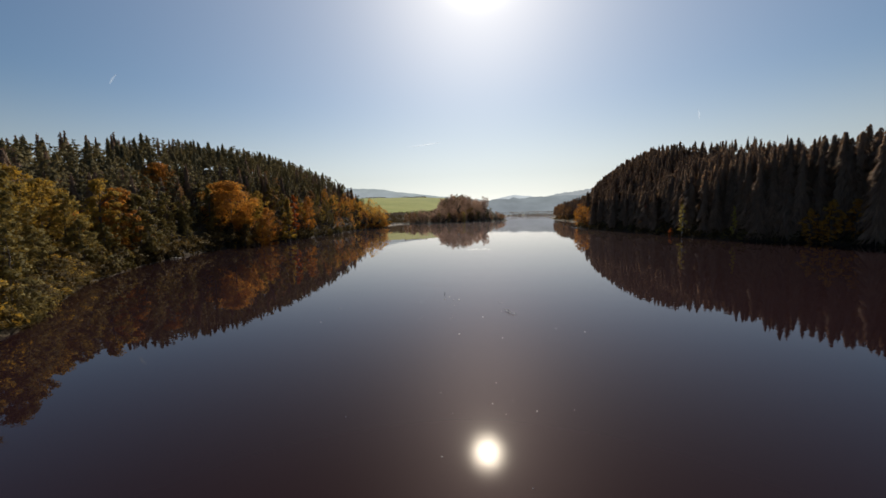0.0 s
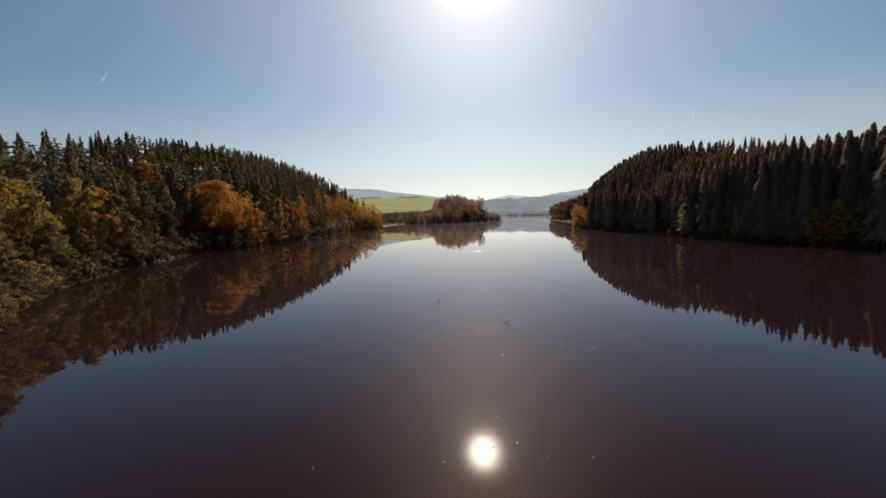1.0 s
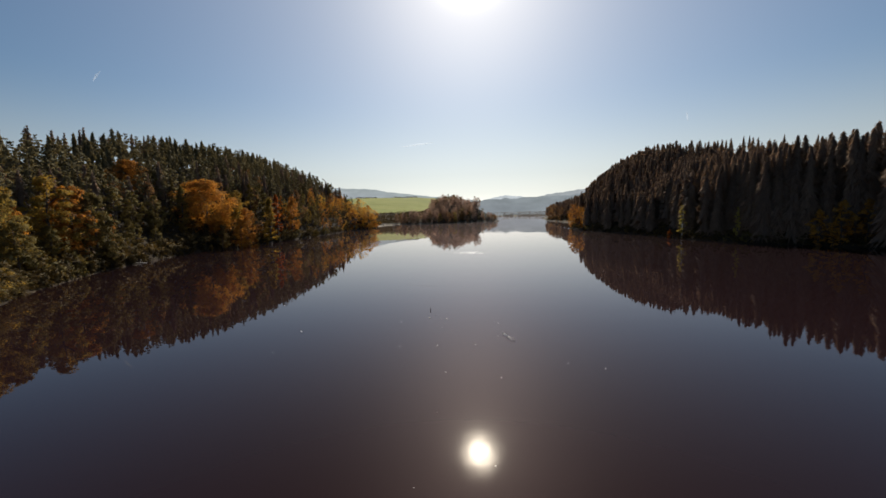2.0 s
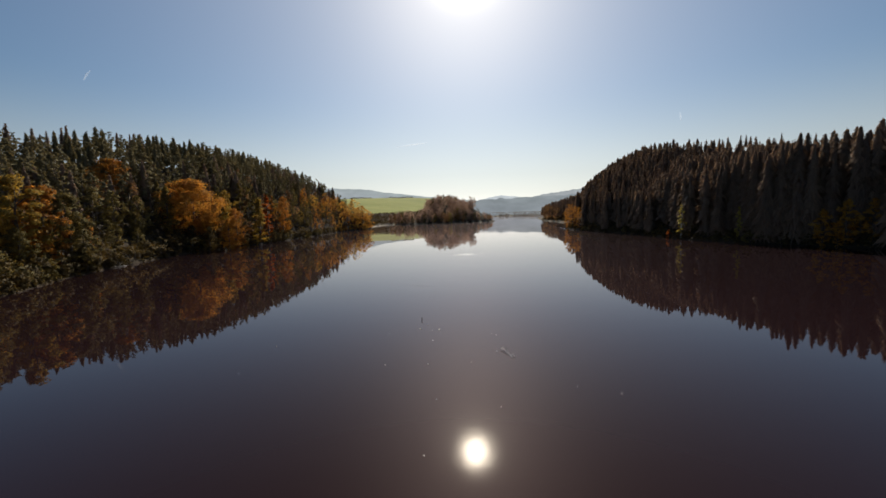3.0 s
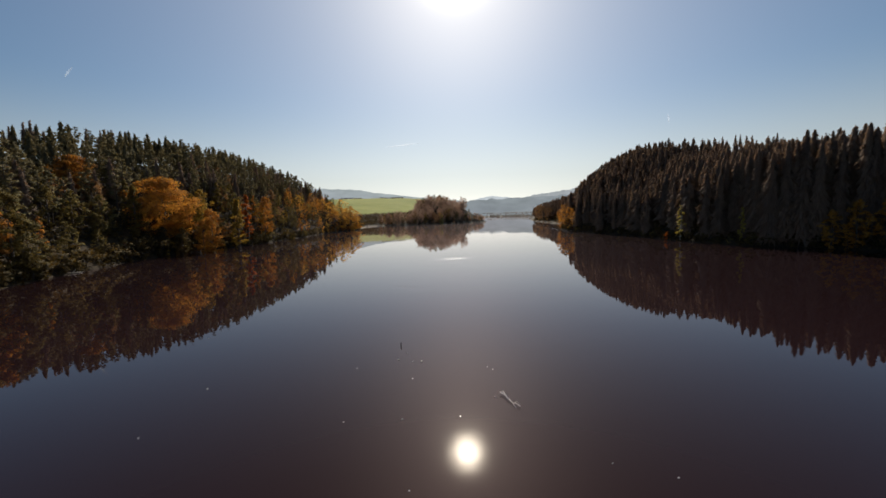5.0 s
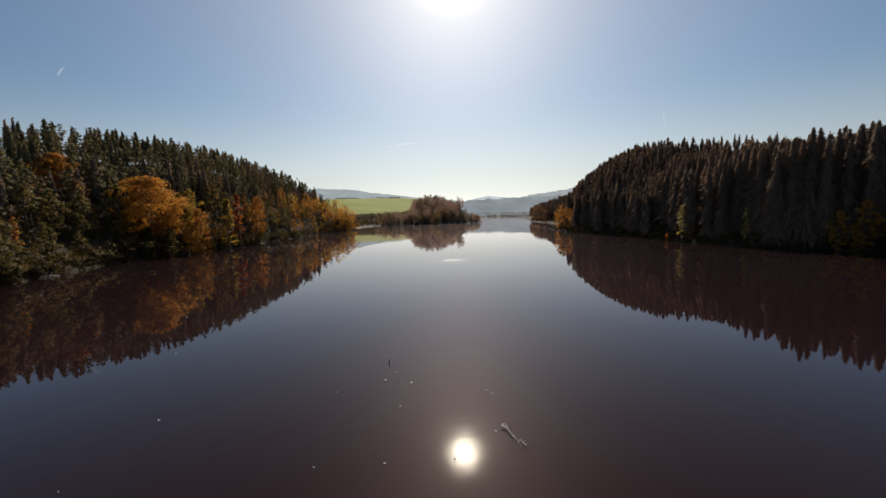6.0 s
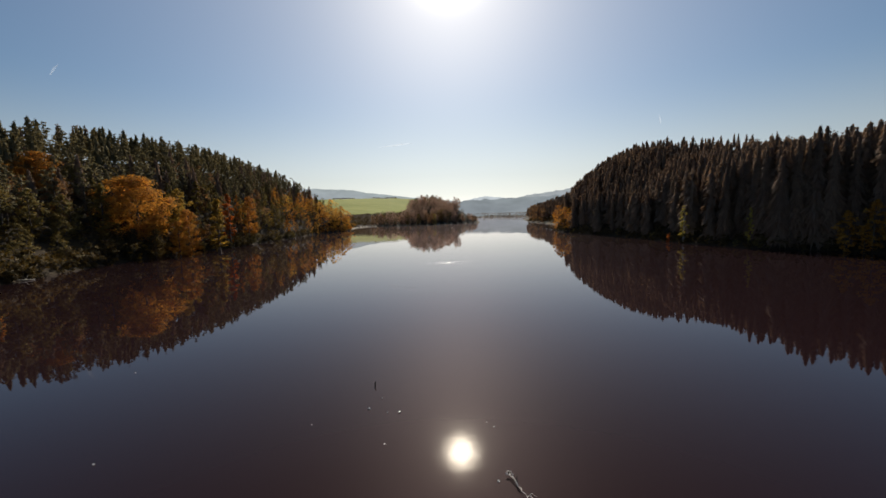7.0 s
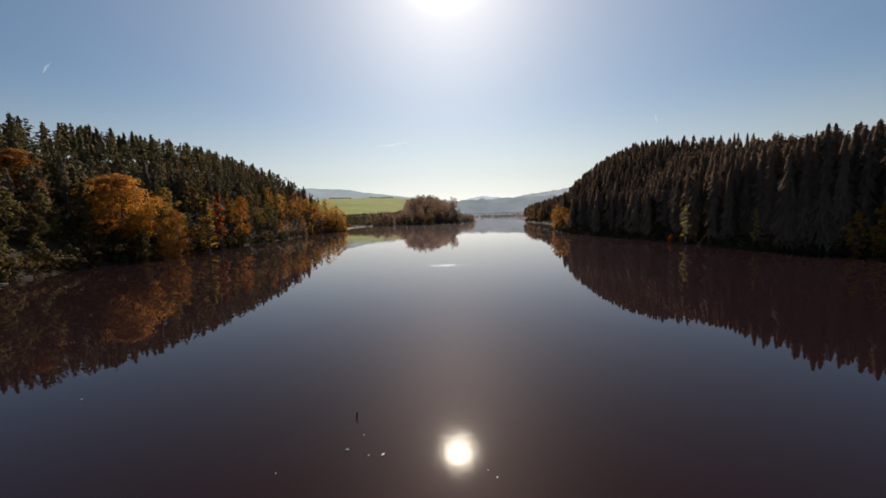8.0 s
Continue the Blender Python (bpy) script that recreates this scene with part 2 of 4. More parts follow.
def steps(*spans):
    out = []
    for a, b, s in spans:
        out += list(np.arange(a, b, s))
    return np.array(out + [spans[-1][1]])


def mesh_of(name, verts, faces, mats, index=None, smooth=False):
    me = bpy.data.meshes.new(name)
    me.from_pydata([tuple(v) for v in verts], [], [tuple(f) for f in faces])
    for m in mats:
        me.materials.append(m)
    if index is not None:
        me.polygons.foreach_set("material_index", np.asarray(index, np.int32))
    if smooth:
        me.polygons.foreach_set("use_smooth", np.ones(len(me.polygons), bool))
    me.update()
    return me


def make_ground():
    xs = steps((-4500, -1000, 250), (-1000, -300, 50), (-300, -140, 10), (-140, 160, 3), (160, 320, 10), (320, 1000, 40), (1000, 4500, 250))
    ys = steps((-3000, -300, 300), (-300, -40, 20), (-40, 360, 4), (360, 640, 6), (640, 1000, 20), (1000, 1700, 40), (1700, 4800, 300))
    gx, gy = np.meshgrid(xs, ys)
    gz = height(gx, gy)
    w, h = len(xs), len(ys)
    k = (np.arange(h - 1)[:, None] * w + np.arange(w - 1)[None]).ravel()
    faces = np.stack([k, k + 1, k + w + 1, k + w], 1)
    verts = np.stack([gx.ravel(), gy.ravel(), gz.ravel()], 1)
    mid = verts[faces].mean(1)
    d = inland(mid[:, 0], mid[:, 1])
    meadow = (mid[:, 1] > 735 + 0.45 * mid[:, 0] + 18 * np.sin(mid[:, 0] * 0.03)) & (d > 14) & (mid[:, 0] < 20)
    bank = (d > -1) & (d < 1.5) & (mid[:, 1] > 250) & ((mid[:, 0] > 60) | (mid[:, 1] > 420))
    index = np.where(bank, 2, np.where(meadow, 1, 0))
    me = mesh_of("ground", verts, faces, [FLOOR, FIELD, SHORE], index, True)
    tagged(new("ground", me), "leaf-strewn forest floor and green meadow round the lake", "ground", kind="structure")


make_ground()
water = new("water", mesh_of("water", [(-260, -300, 0), (500, -300, 0), (500, 1560, 0), (-260, 1560, 0)], [(0, 1, 2, 3)], [WATER]))
tagged(water, "still dark lake mirroring trees and sky", "lake", kind="structure")


def make_ridge(label, mat, ends, depth, profile, seed):
    """A far chain of hills: a long body with a rounded, uneven crest."""
    (ax, ay), (bx, by) = ends
    n, rows = 160, 9
    ux, uy = bx - ax, by - ay
    length = math.hypot(ux, uy)
    px, py = -uy / length, ux / length
    verts, faces = [], []
    for i in range(n + 1):
        f = i / n
        top = float(np.interp(f, *profile)) * (1 + 0.05 * noise.noise((f * 9, seed, 0))) + 5 * noise.noise((f * 60, seed, 3)) + 2.5 * noise.noise((f * 190, seed, 7))
        for j in range(rows):
            g = j / (rows - 1) * 2 - 1
            z = top * math.cos(g * math.pi / 2) ** 0.8 if abs(g) < 1 else -6
            k = g * depth * (1 + 0.2 * noise.noise((f * 14, g * 2, seed)))
            verts.append((ax + ux * f + px * k, ay + uy * f + py * k, z + (0 if abs(g) > 0.9 else 4 * noise.noise((f * 40, g * 5, seed)))))
    for i in range(n):
        for j in range(rows - 1):
            a = i * rows + j
            faces.append((a, a + rows, a + rows + 1, a + 1))
    tagged(new("backdrop_hills", mesh_of("backdrop_hills", verts, faces, [mat], None, True)), label, "hills", kind="structure")


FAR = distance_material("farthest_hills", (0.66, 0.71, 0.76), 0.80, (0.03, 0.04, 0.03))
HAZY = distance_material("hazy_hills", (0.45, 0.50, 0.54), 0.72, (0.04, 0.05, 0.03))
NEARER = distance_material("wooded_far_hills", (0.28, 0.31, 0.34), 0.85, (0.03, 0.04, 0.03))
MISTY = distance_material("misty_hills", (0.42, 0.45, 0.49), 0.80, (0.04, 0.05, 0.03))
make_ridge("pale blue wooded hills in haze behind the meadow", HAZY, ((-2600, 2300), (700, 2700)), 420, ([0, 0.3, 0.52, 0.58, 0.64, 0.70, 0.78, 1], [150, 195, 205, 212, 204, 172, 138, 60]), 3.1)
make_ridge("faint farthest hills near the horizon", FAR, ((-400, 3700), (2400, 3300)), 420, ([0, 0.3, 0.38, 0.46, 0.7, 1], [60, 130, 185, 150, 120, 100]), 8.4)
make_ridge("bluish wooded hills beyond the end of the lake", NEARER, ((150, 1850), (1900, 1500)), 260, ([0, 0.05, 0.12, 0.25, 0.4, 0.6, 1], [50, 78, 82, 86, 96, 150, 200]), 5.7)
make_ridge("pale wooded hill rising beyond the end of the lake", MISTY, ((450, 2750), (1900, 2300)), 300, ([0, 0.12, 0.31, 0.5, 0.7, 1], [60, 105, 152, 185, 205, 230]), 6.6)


# ---- tree building ----
SHADE = {}


class Soup:
    """Gathers loose faces into one mesh. Leaves carry the normal of the crown they lie on, so that a crown shades as one soft body."""

    def __init__(self):
        self.v, self.f, self.n, self.count = [], [], [], 0

    def add(self, verts, faces, normals=None):
        self.v.append(np.asarray(verts, float))
        self.f += [tuple(i + self.count for i in f) for f in faces]
        self.count += len(verts)
        if normals is not None:
            self.n.append(np.asarray(normals, float))

    def mesh(self, name, mat, smooth=False):
        me = mesh_of(name, np.concatenate(self.v), self.f, [mat], None, smooth or bool(self.n))
        if self.n:
            n = np.concatenate(self.n)
            n /= np.linalg.norm(n, axis=1, keepdims=True)
            me.normals_split_custom_set_from_vertices(n)
            SHADE[me.name] = n
        return me


def tube(soup, points, radii, sides=6):
    verts, faces = [], []
    for i, (p, r) in enumerate(zip(points, radii)):
        p = Vector(p)
        d = (Vector(points[min(i + 1, len(points) - 1)]) - Vector(points[max(i - 1, 0)])).normalized()
        a = d.cross(Vector((0.31, 0.95, 0.05))).normalized()
        b = d.cross(a)
        for k in range(sides):
            w = 2 * math.pi * k / sides
            verts.append(p + (a * math.cos(w) + b * math.sin(w)) * float(r))
    for i in range(len(points) - 1):
        for k in range(sides):
            faces.append((i * sides + k, i * sides + (k + 1) % sides, (i + 1) * sides + (k + 1) % sides, (i + 1) * sides + k))
    faces.append(tuple(range(len(verts) - sides, len(verts))))
    soup.add(verts, faces)


def trunk_mesh(rng, tall, radius, mat, lean=0.02):
    s = Soup()
    pts = [(lean * tall * f * rng.uniform(-1, 1), lean * tall * f * rng.uniform(-1, 1), tall * f - 0.6 * (f == 0)) for f in np.linspace(0, 1, 6)]
    tube(s, pts, [radius * (1.25 - 1.15 * f) for f in np.linspace(0, 1, 6)], 7)
    return s, pts


def spruce_meshes(seed, tall=26.0, wide=3.4, step=0.85, spokes=7, low=0.08, ragged=0.25, fronds=4, fine=1.0, taper=0.64):
    """Whorls of drooping fronds, overlapping like shingles, that narrow to a pointed leader."""
    rng = random.Random(seed)
    s, _ = trunk_mesh(rng, tall * 0.985, 0.28, BARK, 0.002)
    trunk = s.mesh("spruce_trunk", BARK, True)
    c = Soup()
    z = tall * low
    while z < tall - 0.4:
        f = (z - tall * low) / (tall * (1 - low))
        reach = wide * (1 - f) ** taper * (0.8 + 0.2 * min(1, f * 6)) + 0.13
        n = max(3, round(spokes * (1 - 0.45 * f)))
        turn = rng.uniform(0, 6.3)
        for k in range(n):
            if rng.random() < 0.07:
                continue
            w = turn + 2 * math.pi * k / n + rng.uniform(-0.3, 0.3)
            r = reach * rng.uniform(1 - ragged * 1.4, 1 + ragged)
            z0 = z + rng.uniform(-0.5, 0.5) * step
            for j in range(fronds):
                v = w + rng.uniform(-0.42, 0.42)
                tip = r * rng.uniform(0.62, 1.08) + 0.06
                inner = tip * rng.uniform(0.25, 0.55)
                drop = (tip - inner) * rng.uniform(0.4, 1.4) + 0.15
                ca, sa = math.cos(v), math.sin(v)
                half = (0.16 * tip + 0.14) * fine * rng.uniform(0.7, 1.2)
                tilt = rng.uniform(-0.5, 0.5) * half
                hz = z0 + rng.uniform(-0.4, 0.4) * step
                c.add([(inner * ca + half * sa, inner * sa - half * ca, hz + tilt), (tip * ca, tip * sa, hz - drop), (inner * ca - half * sa, inner * sa + half * ca, hz - tilt)],
                      [(0, 1, 2)], [(ca + rng.gauss(0, 0.16), sa + rng.gauss(0, 0.16), 0.42 + rng.gauss(0, 0.14))] * 3)
        z += step * rng.uniform(0.8, 1.2) * (1 - 0.5 * f)
    # a core for the dense twigs inside the crown, added to lighten gaps
    rings, sides = 11, 8
    core, shade = [], []
    for i in range(rings):
        f = i / (rings - 1)
        for k in range(sides):
            w = 2 * math.pi * (k + 0.5 * (i % 2)) / sides
            r = wide * (1 - f) ** 0.9 * rng.uniform(0.25, 0.6) + 0.03
            core.append((r * math.cos(w), r * math.sin(w), tall * (low + (0.985 - low) * f) + rng.uniform(-0.3, 0.3) * (i < rings - 1)))
            shade.append((math.cos(w), math.sin(w), 0.3))
    c.add(core, [(i * sides + k, i * sides + (k + 1) % sides, (i + 1) * sides + (k + 1) % sides, (i + 1) * sides + k) for i in range(rings - 1) for k in range(sides)], shade)
    c.add([(0.12, 0, tall - 1.2), (-0.06, 0.1, tall - 1.2), (-0.06, -0.1, tall - 1.2), (0, 0, tall + 0.05)], [(0, 1, 3), (1, 2, 3), (2, 0, 3)],
          [(1, 0, 0.5), (-0.5, 0.8, 0.5), (-0.5, -0.8, 0.5), (0, 0, 1)])
    return trunk, c.mesh("spruce_crown", NEEDLE)


def sprays(c, rng, centre, rad, count, size, flat=0.55, heart=(0, 0, 0)):
    """A clump of leaf sprays scattered through a flattened ball, in a crown round its heart."""
    away = (Vector(centre) - Vector(heart)).normalized()
    for _ in range(count):
        while True:
            p = Vector((rng.uniform(-1, 1), rng.uniform(-1, 1), rng.uniform(-1, 1)))
            if 0.15 < p.length < 1:
                break
        p = Vector((p.x * rad, p.y * rad, p.z * rad * flat)) * (0.75 + 0.25 * p.length)
        q = Vector(centre) + p
        n = (p.normalized() * 0.7 + Vector((0, 0, 0.7)) + 0.5 * Vector((rng.gauss(0, 1), rng.gauss(0, 1), rng.gauss(0, 1)))).normalized()
        a = n.orthogonal().normalized()
        b = n.cross(a)
        w = rng.uniform(0, 6.3)
        a, b = a * math.cos(w) + b * math.sin(w), b * math.cos(w) - a * math.sin(w)
        k = size * rng.uniform(0.6, 1.3)
        c.add([q - a * k, q - b * k * 0.45 + n * k * 0.15, q + a * k, q + b * k * 0.5 - n * k * 0.1], [(0, 1, 2, 3)],
              [p.normalized() * 0.6 + away * 0.7 + n * 0.3 + Vector((0, 0, 0.25))] * 4)


def clump_core(c, rng, centre, rad, flat, heart):
    """An uneven lump for the dense twigs and inner leaves, added to lighten gaps."""
    away = (Vector(centre) - Vector(heart)).normalized()
    g = (1 + 5 ** 0.5) / 2
    ball = [Vector(p).normalized() for p in ((-1, g, 0), (1, g, 0), (-1, -g, 0), (1, -g, 0), (0, -1, g), (0, 1, g), (0, -1, -g), (0, 1, -g), (g, 0, -1), (g, 0, 1), (-g, 0, -1), (-g, 0, 1))]
    faces = ((0, 11, 5), (0, 5, 1), (0, 1, 7), (0, 7, 10), (0, 10, 11), (1, 5, 9), (5, 11, 4), (11, 10, 2), (10, 7, 6), (7, 1, 8),
             (3, 9, 4), (3, 4, 2), (3, 2, 6), (3, 6, 8), (3, 8, 9), (4, 9, 5), (2, 4, 11), (6, 2, 10), (8, 6, 7), (9, 8, 1))
    c.add([Vector(centre) + Vector((p.x, p.y, p.z * flat)) * rad * rng.uniform(0.65, 1.15) for p in ball], faces, [p * 0.8 + away * 0.6 + Vector((0, 0, 0.2)) for p in ball])


def broadleaf_meshes(seed, tall=16.0, wide=5.0, clumps=46, each=48, size=0.42, low=0.12, bark=None, top=1.0, core=0.0):
    """Trunk with limbs, and a crown of clumps of leaf sprays with gaps between them. top below 1 makes a pointed crown."""
    rng = random.Random(seed)
    s, pts = trunk_mesh(rng, tall * 0.9, 0.016 * tall, bark or BARK, 0.03)
    c = Soup()
    spots = []
    for i in range(clumps):
        f = low + (1 - low) * (i + rng.random()) / clumps
        body = math.sin(math.pi * min(1, max(0.03, ((f - low) / (1 - low)) * 0.86 + 0.10))) ** 0.6
        body *= 1 - (1 - top) * f
        w = rng.uniform(0, 2 * math.pi)
        body *= 1 + 0.55 * noise.noise((math.cos(w) * 1.1 + seed, math.sin(w) * 1.1, f * 2.6))
        r = wide * body * math.sqrt(rng.uniform(0.15, 1.0))
        lump = wide * rng.uniform(0.13, 0.36) * (0.65 + 0.35 * body)
        r = max(0, r - lump * 0.5)
        spots.append((r * math.cos(w), r * math.sin(w), f * tall - lump * 0.5, lump))
    for x, y, z, lump in spots:
        sprays(c, rng, (x, y, z), lump, each, size, 0.6, (0, 0, tall * (0.35 + 0.3 * low)))
        if core:
            clump_core(c, rng, (x, y, z), lump * core, 0.6, (0, 0, tall * (0.35 + 0.3 * low)))
    for x, y, z, lump in spots[:: max(1, clumps // 9)]:
        zb = max(tall * 0.08, z - math.hypot(x, y) * rng.uniform(0.6, 1.0))
        tube(s, [(0, 0, zb), (x * 0.5, y * 0.5, zb + (z - zb) * 0.55), (x, y, z)], [0.008 * tall, 0.005 * tall, 0.0015 * tall], 4)
    return s.mesh("trunk", bark or BARK, True), c.mesh("crown", YELLOW)


def pine_meshes(seed, tall=17.0, clumps=22, each=20, size=0.38):
    rng = random.Random(seed)
    s, _ = trunk_mesh(rng, tall * 0.97, 0.26, BARK, 0.01)
    c = Soup()
    for i in range(clumps):
        f = 0.28 + 0.72 * (i + rng.random()) / clumps
        reach = 2.6 * (1 - ((f - 0.28) / 0.76) ** 2) ** 0.5 * rng.uniform(0.3, 1.0)
        w = rng.uniform(0, 6.3)
        p, lump, heart = (reach * math.cos(w), reach * math.sin(w), f * tall), rng.uniform(0.8, 1.35) * (1.3 - 0.65 * f), (0, 0, f * tall - 1.2)
        sprays(c, rng, p, lump, each, size, 0.62, heart)
        clump_core(c, rng, p, lump * 0.6, 0.62, heart)
        tube(s, [(0, 0, f * tall - reach * 0.35), p], [0.09, 0.03], 4)
    return s.mesh("pine_trunk", BARK, True), c.mesh("pine_crown", PINE)


SPRUCES = [spruce_meshes(1, 18, 3.0, 0.6, 7), spruce_meshes(2, 18.4, 2.7, 0.6, 7), spruce_meshes(3, 17.4, 3.2, 0.6, 7, 0.05, 0.35), spruce_meshes(4, 18.2, 2.6, 0.6, 7, 0.08, 0.4)]
TALL = [spruce_meshes(8, 28, 3.9, 0.42, 11, 0.05, 0.3, 7, 0.42, 0.72), spruce_meshes(9, 28.4, 3.6, 0.42, 11, 0.06, 0.36, 7, 0.42, 0.76), spruce_meshes(10, 27.6, 4.1, 0.42, 11, 0.04, 0.4, 7, 0.42, 0.70)]
INNER = [spruce_meshes(5, 18, 3.0, 0.8, 6, 0.34, 0.3, 3, 1.3), spruce_meshes(6, 18.4, 2.8, 0.8, 6, 0.34, 0.3, 3, 1.3), spruce_meshes(7, 17.6, 3.1, 0.8, 6, 0.34, 0.35, 3, 1.3)]
FINE = [spruce_meshes(15, 18, 2.7, 0.42, 8, 0.30, 0.3, 5, 0.6, 0.68), spruce_meshes(16, 18.4, 2.5, 0.42, 8, 0.30, 0.35, 5, 0.6, 0.72)]
PINES = [pine_meshes(11), pine_meshes(12), pine_meshes(13, 15.5)]
FAR_PINES = [pine_meshes(17, 17, 16, 13, 0.46), pine_meshes(18, 16, 16, 13, 0.46), pine_meshes(19, 17.6, 16, 13, 0.46)]
ROUND = [broadleaf_meshes(21, 16, 5.0, 84, 74, 0.26, 0.04), broadleaf_meshes(22, 16, 5.6, 92, 72, 0.26, 0.02), broadleaf_meshes(23, 16, 4.4, 78, 74, 0.25, 0.05)]
MIDDLE = [broadleaf_meshes(26, 16, 5.0, 46, 25, 0.46, 0.05), broadleaf_meshes(27, 16, 5.4, 50, 24, 0.46, 0.03), broadleaf_meshes(28, 16, 4.2, 42, 26, 0.44, 0.06)]
AIRY = [broadleaf_meshes(36, 16, 5.2, 44, 17, 0.40, 0.03), broadleaf_meshes(37, 16, 5.6, 46, 17, 0.40, 0.02), broadleaf_meshes(38, 16, 4.6, 40, 17, 0.40, 0.05)]
DISTANT = [broadleaf_meshes(24, 16, 5.0, 40, 26, 0.42, 0.03), broadleaf_meshes(25, 16, 5.6, 42, 26, 0.42, 0.03)]
GRAND = [broadleaf_meshes(31, 20, 10.5, 190, 90, 0.30, 0.06)]
SLIM = [broadleaf_meshes(41, 18, 3.2, 40, 46, 0.36, 0.10, None, 0.35), broadleaf_meshes(42, 17, 2.7, 36, 46, 0.34, 0.14, None, 0.45)]
SLENDER = [broadleaf_meshes(43, 16, 2.9, 34, 26, 0.42, 0.08, None, 0.4)]
BIRCHES = [broadleaf_meshes(51, 15, 2.2, 26, 30, 0.3, 0.12, BIRCH_BARK, 0.4)]
LOW = [broadleaf_meshes(64, 2.6, 2.2, 9, 10, 0.38, 0.0), broadleaf_meshes(65, 2.2, 2.4, 9, 10, 0.38, 0.0)]
NEAR_BUSHES = [broadleaf_meshes(66, 4.5, 2.7, 34, 44, 0.15, 0.0), broadleaf_meshes(67, 4.5, 3.2, 36, 44, 0.15, 0.0)]
BUSHES = [broadleaf_meshes(61, 4.5, 2.7, 20, 19, 0.32, 0.0), broadleaf_meshes(62, 4.5, 3.2, 22, 19, 0.32, 0.0)]


def plant(name, meshes, x, y, scale, turn, leaves, label, category, group="", wide=1.0, sink=0.0):
    base = new(name)
    z = float(height(x, y)) - sink
    base.matrix_world = pose(x, y, max(z, -0.3), 0, 0, turn) @ Matrix.Diagonal((scale * wide, scale * wide, scale, 1))
    for part_name, me, mat in (("trunk", meshes[0], None), ("crown", meshes[1], leaves)):
        ob = new(part_name, me)
        ob.parent = base
        if mat is not None:
            ob.material_slots[0].link = "OBJECT"
            ob.material_slots[0].material = mat
    return tagged(base, label, category, group)


# ---- trees that stand out on the banks: kind, meshes, x, y, height, spread, leaves, label ----
def broad(meshes, own, x, y, tall, leaves, label, wide=1.0, name="broadleaf_tree", category="tree", group=""):
    plant(name, meshes, x, y, tall / own, (x * 37 + y * 91) % 360, leaves, label, category, group, wide)


def crest(meshes, own, x, y, top, leaves, label, wide=1.0, name="broadleaf_tree", category="tree"):
    """A tree whose top reaches that height over the lake."""
    broad(meshes, own, x, y, max(2.5, top - float(height(x, y))), leaves, label, wide, name, category)


crest(GRAND[0], 20, -98, 169, 30, ORANGE, "large round maple in full orange autumn leaf", 1.12)
crest(GRAND[0], 20, -130, 168, 39, ORANGE, "broad orange-brown tree high on the wooded bank", 1.1)
crest(ROUND[2], 16, -118, 164, 29, BROWN, "russet tree in the shaded wood")
crest(SLIM[0], 18, -99.5, 156, 26, OCHRE, "tall slim olive-green tree in the shaded wood", 1.2)
crest(ROUND[0], 16, -92, 183, 26, YELLOW, "yellow-brown tree beside an orange maple", 0.8)
crest(ROUND[1], 16, -83, 173, 15, ORANGE, "low orange tree leaning over the water", 0.9)
crest(ROUND[2], 16, -83, 167, 10, ORANGE, "small orange tree leaning over the water", 0.9)
crest(SLIM[0], 18, -79, 186, 19, YELLOW, "yellow-green conical tree at the water's edge", 1.4)
crest(SLIM[1], 17, -83, 204, 25, RED, "flame-red conical tree on the wooded bank", 1.1)
crest(ROUND[0], 16, -84, 226, 25, ORANGE, "yellow-brown tree on the wooded bank", 0.8)
crest(SLIM[1], 17, -96, 203, 31, OCHRE, "slim olive tree on the wooded bank", 1.2)
crest(SLIM[1], 17, -109, 165, 29, OLIVE, "slim olive tree in the shaded wood", 1.2)
for x, y, top, leaves in ((-83, 310, 22, OLIVE), (-87, 335, 30, ORANGE), (-80, 353, 27, GOLD), (-74, 371, 30, GOLD), (-68, 379, 24, ORANGE), (-91, 360, 36, BROWN),
                          (-84, 262, 21, OLIVE), (-85, 244, 20, OLIVE), (-79, 345, 17, ORANGE), (-70, 376, 22, GOLD), (-64, 388, 16, GOLD), (-71, 362, 22, GOLD), (-66, 373, 22, GOLD), (-75.5, 349, 19, ORANGE), (-62.5, 384, 19, ORANGE), (-78, 338, 16, GOLD), (-82, 330, 18, OLIVE)):
    crest(AIRY[int(-x + y) % 3], 16, x, y, top, leaves, "yellow and orange autumn tree on the wooded point", 1.25)
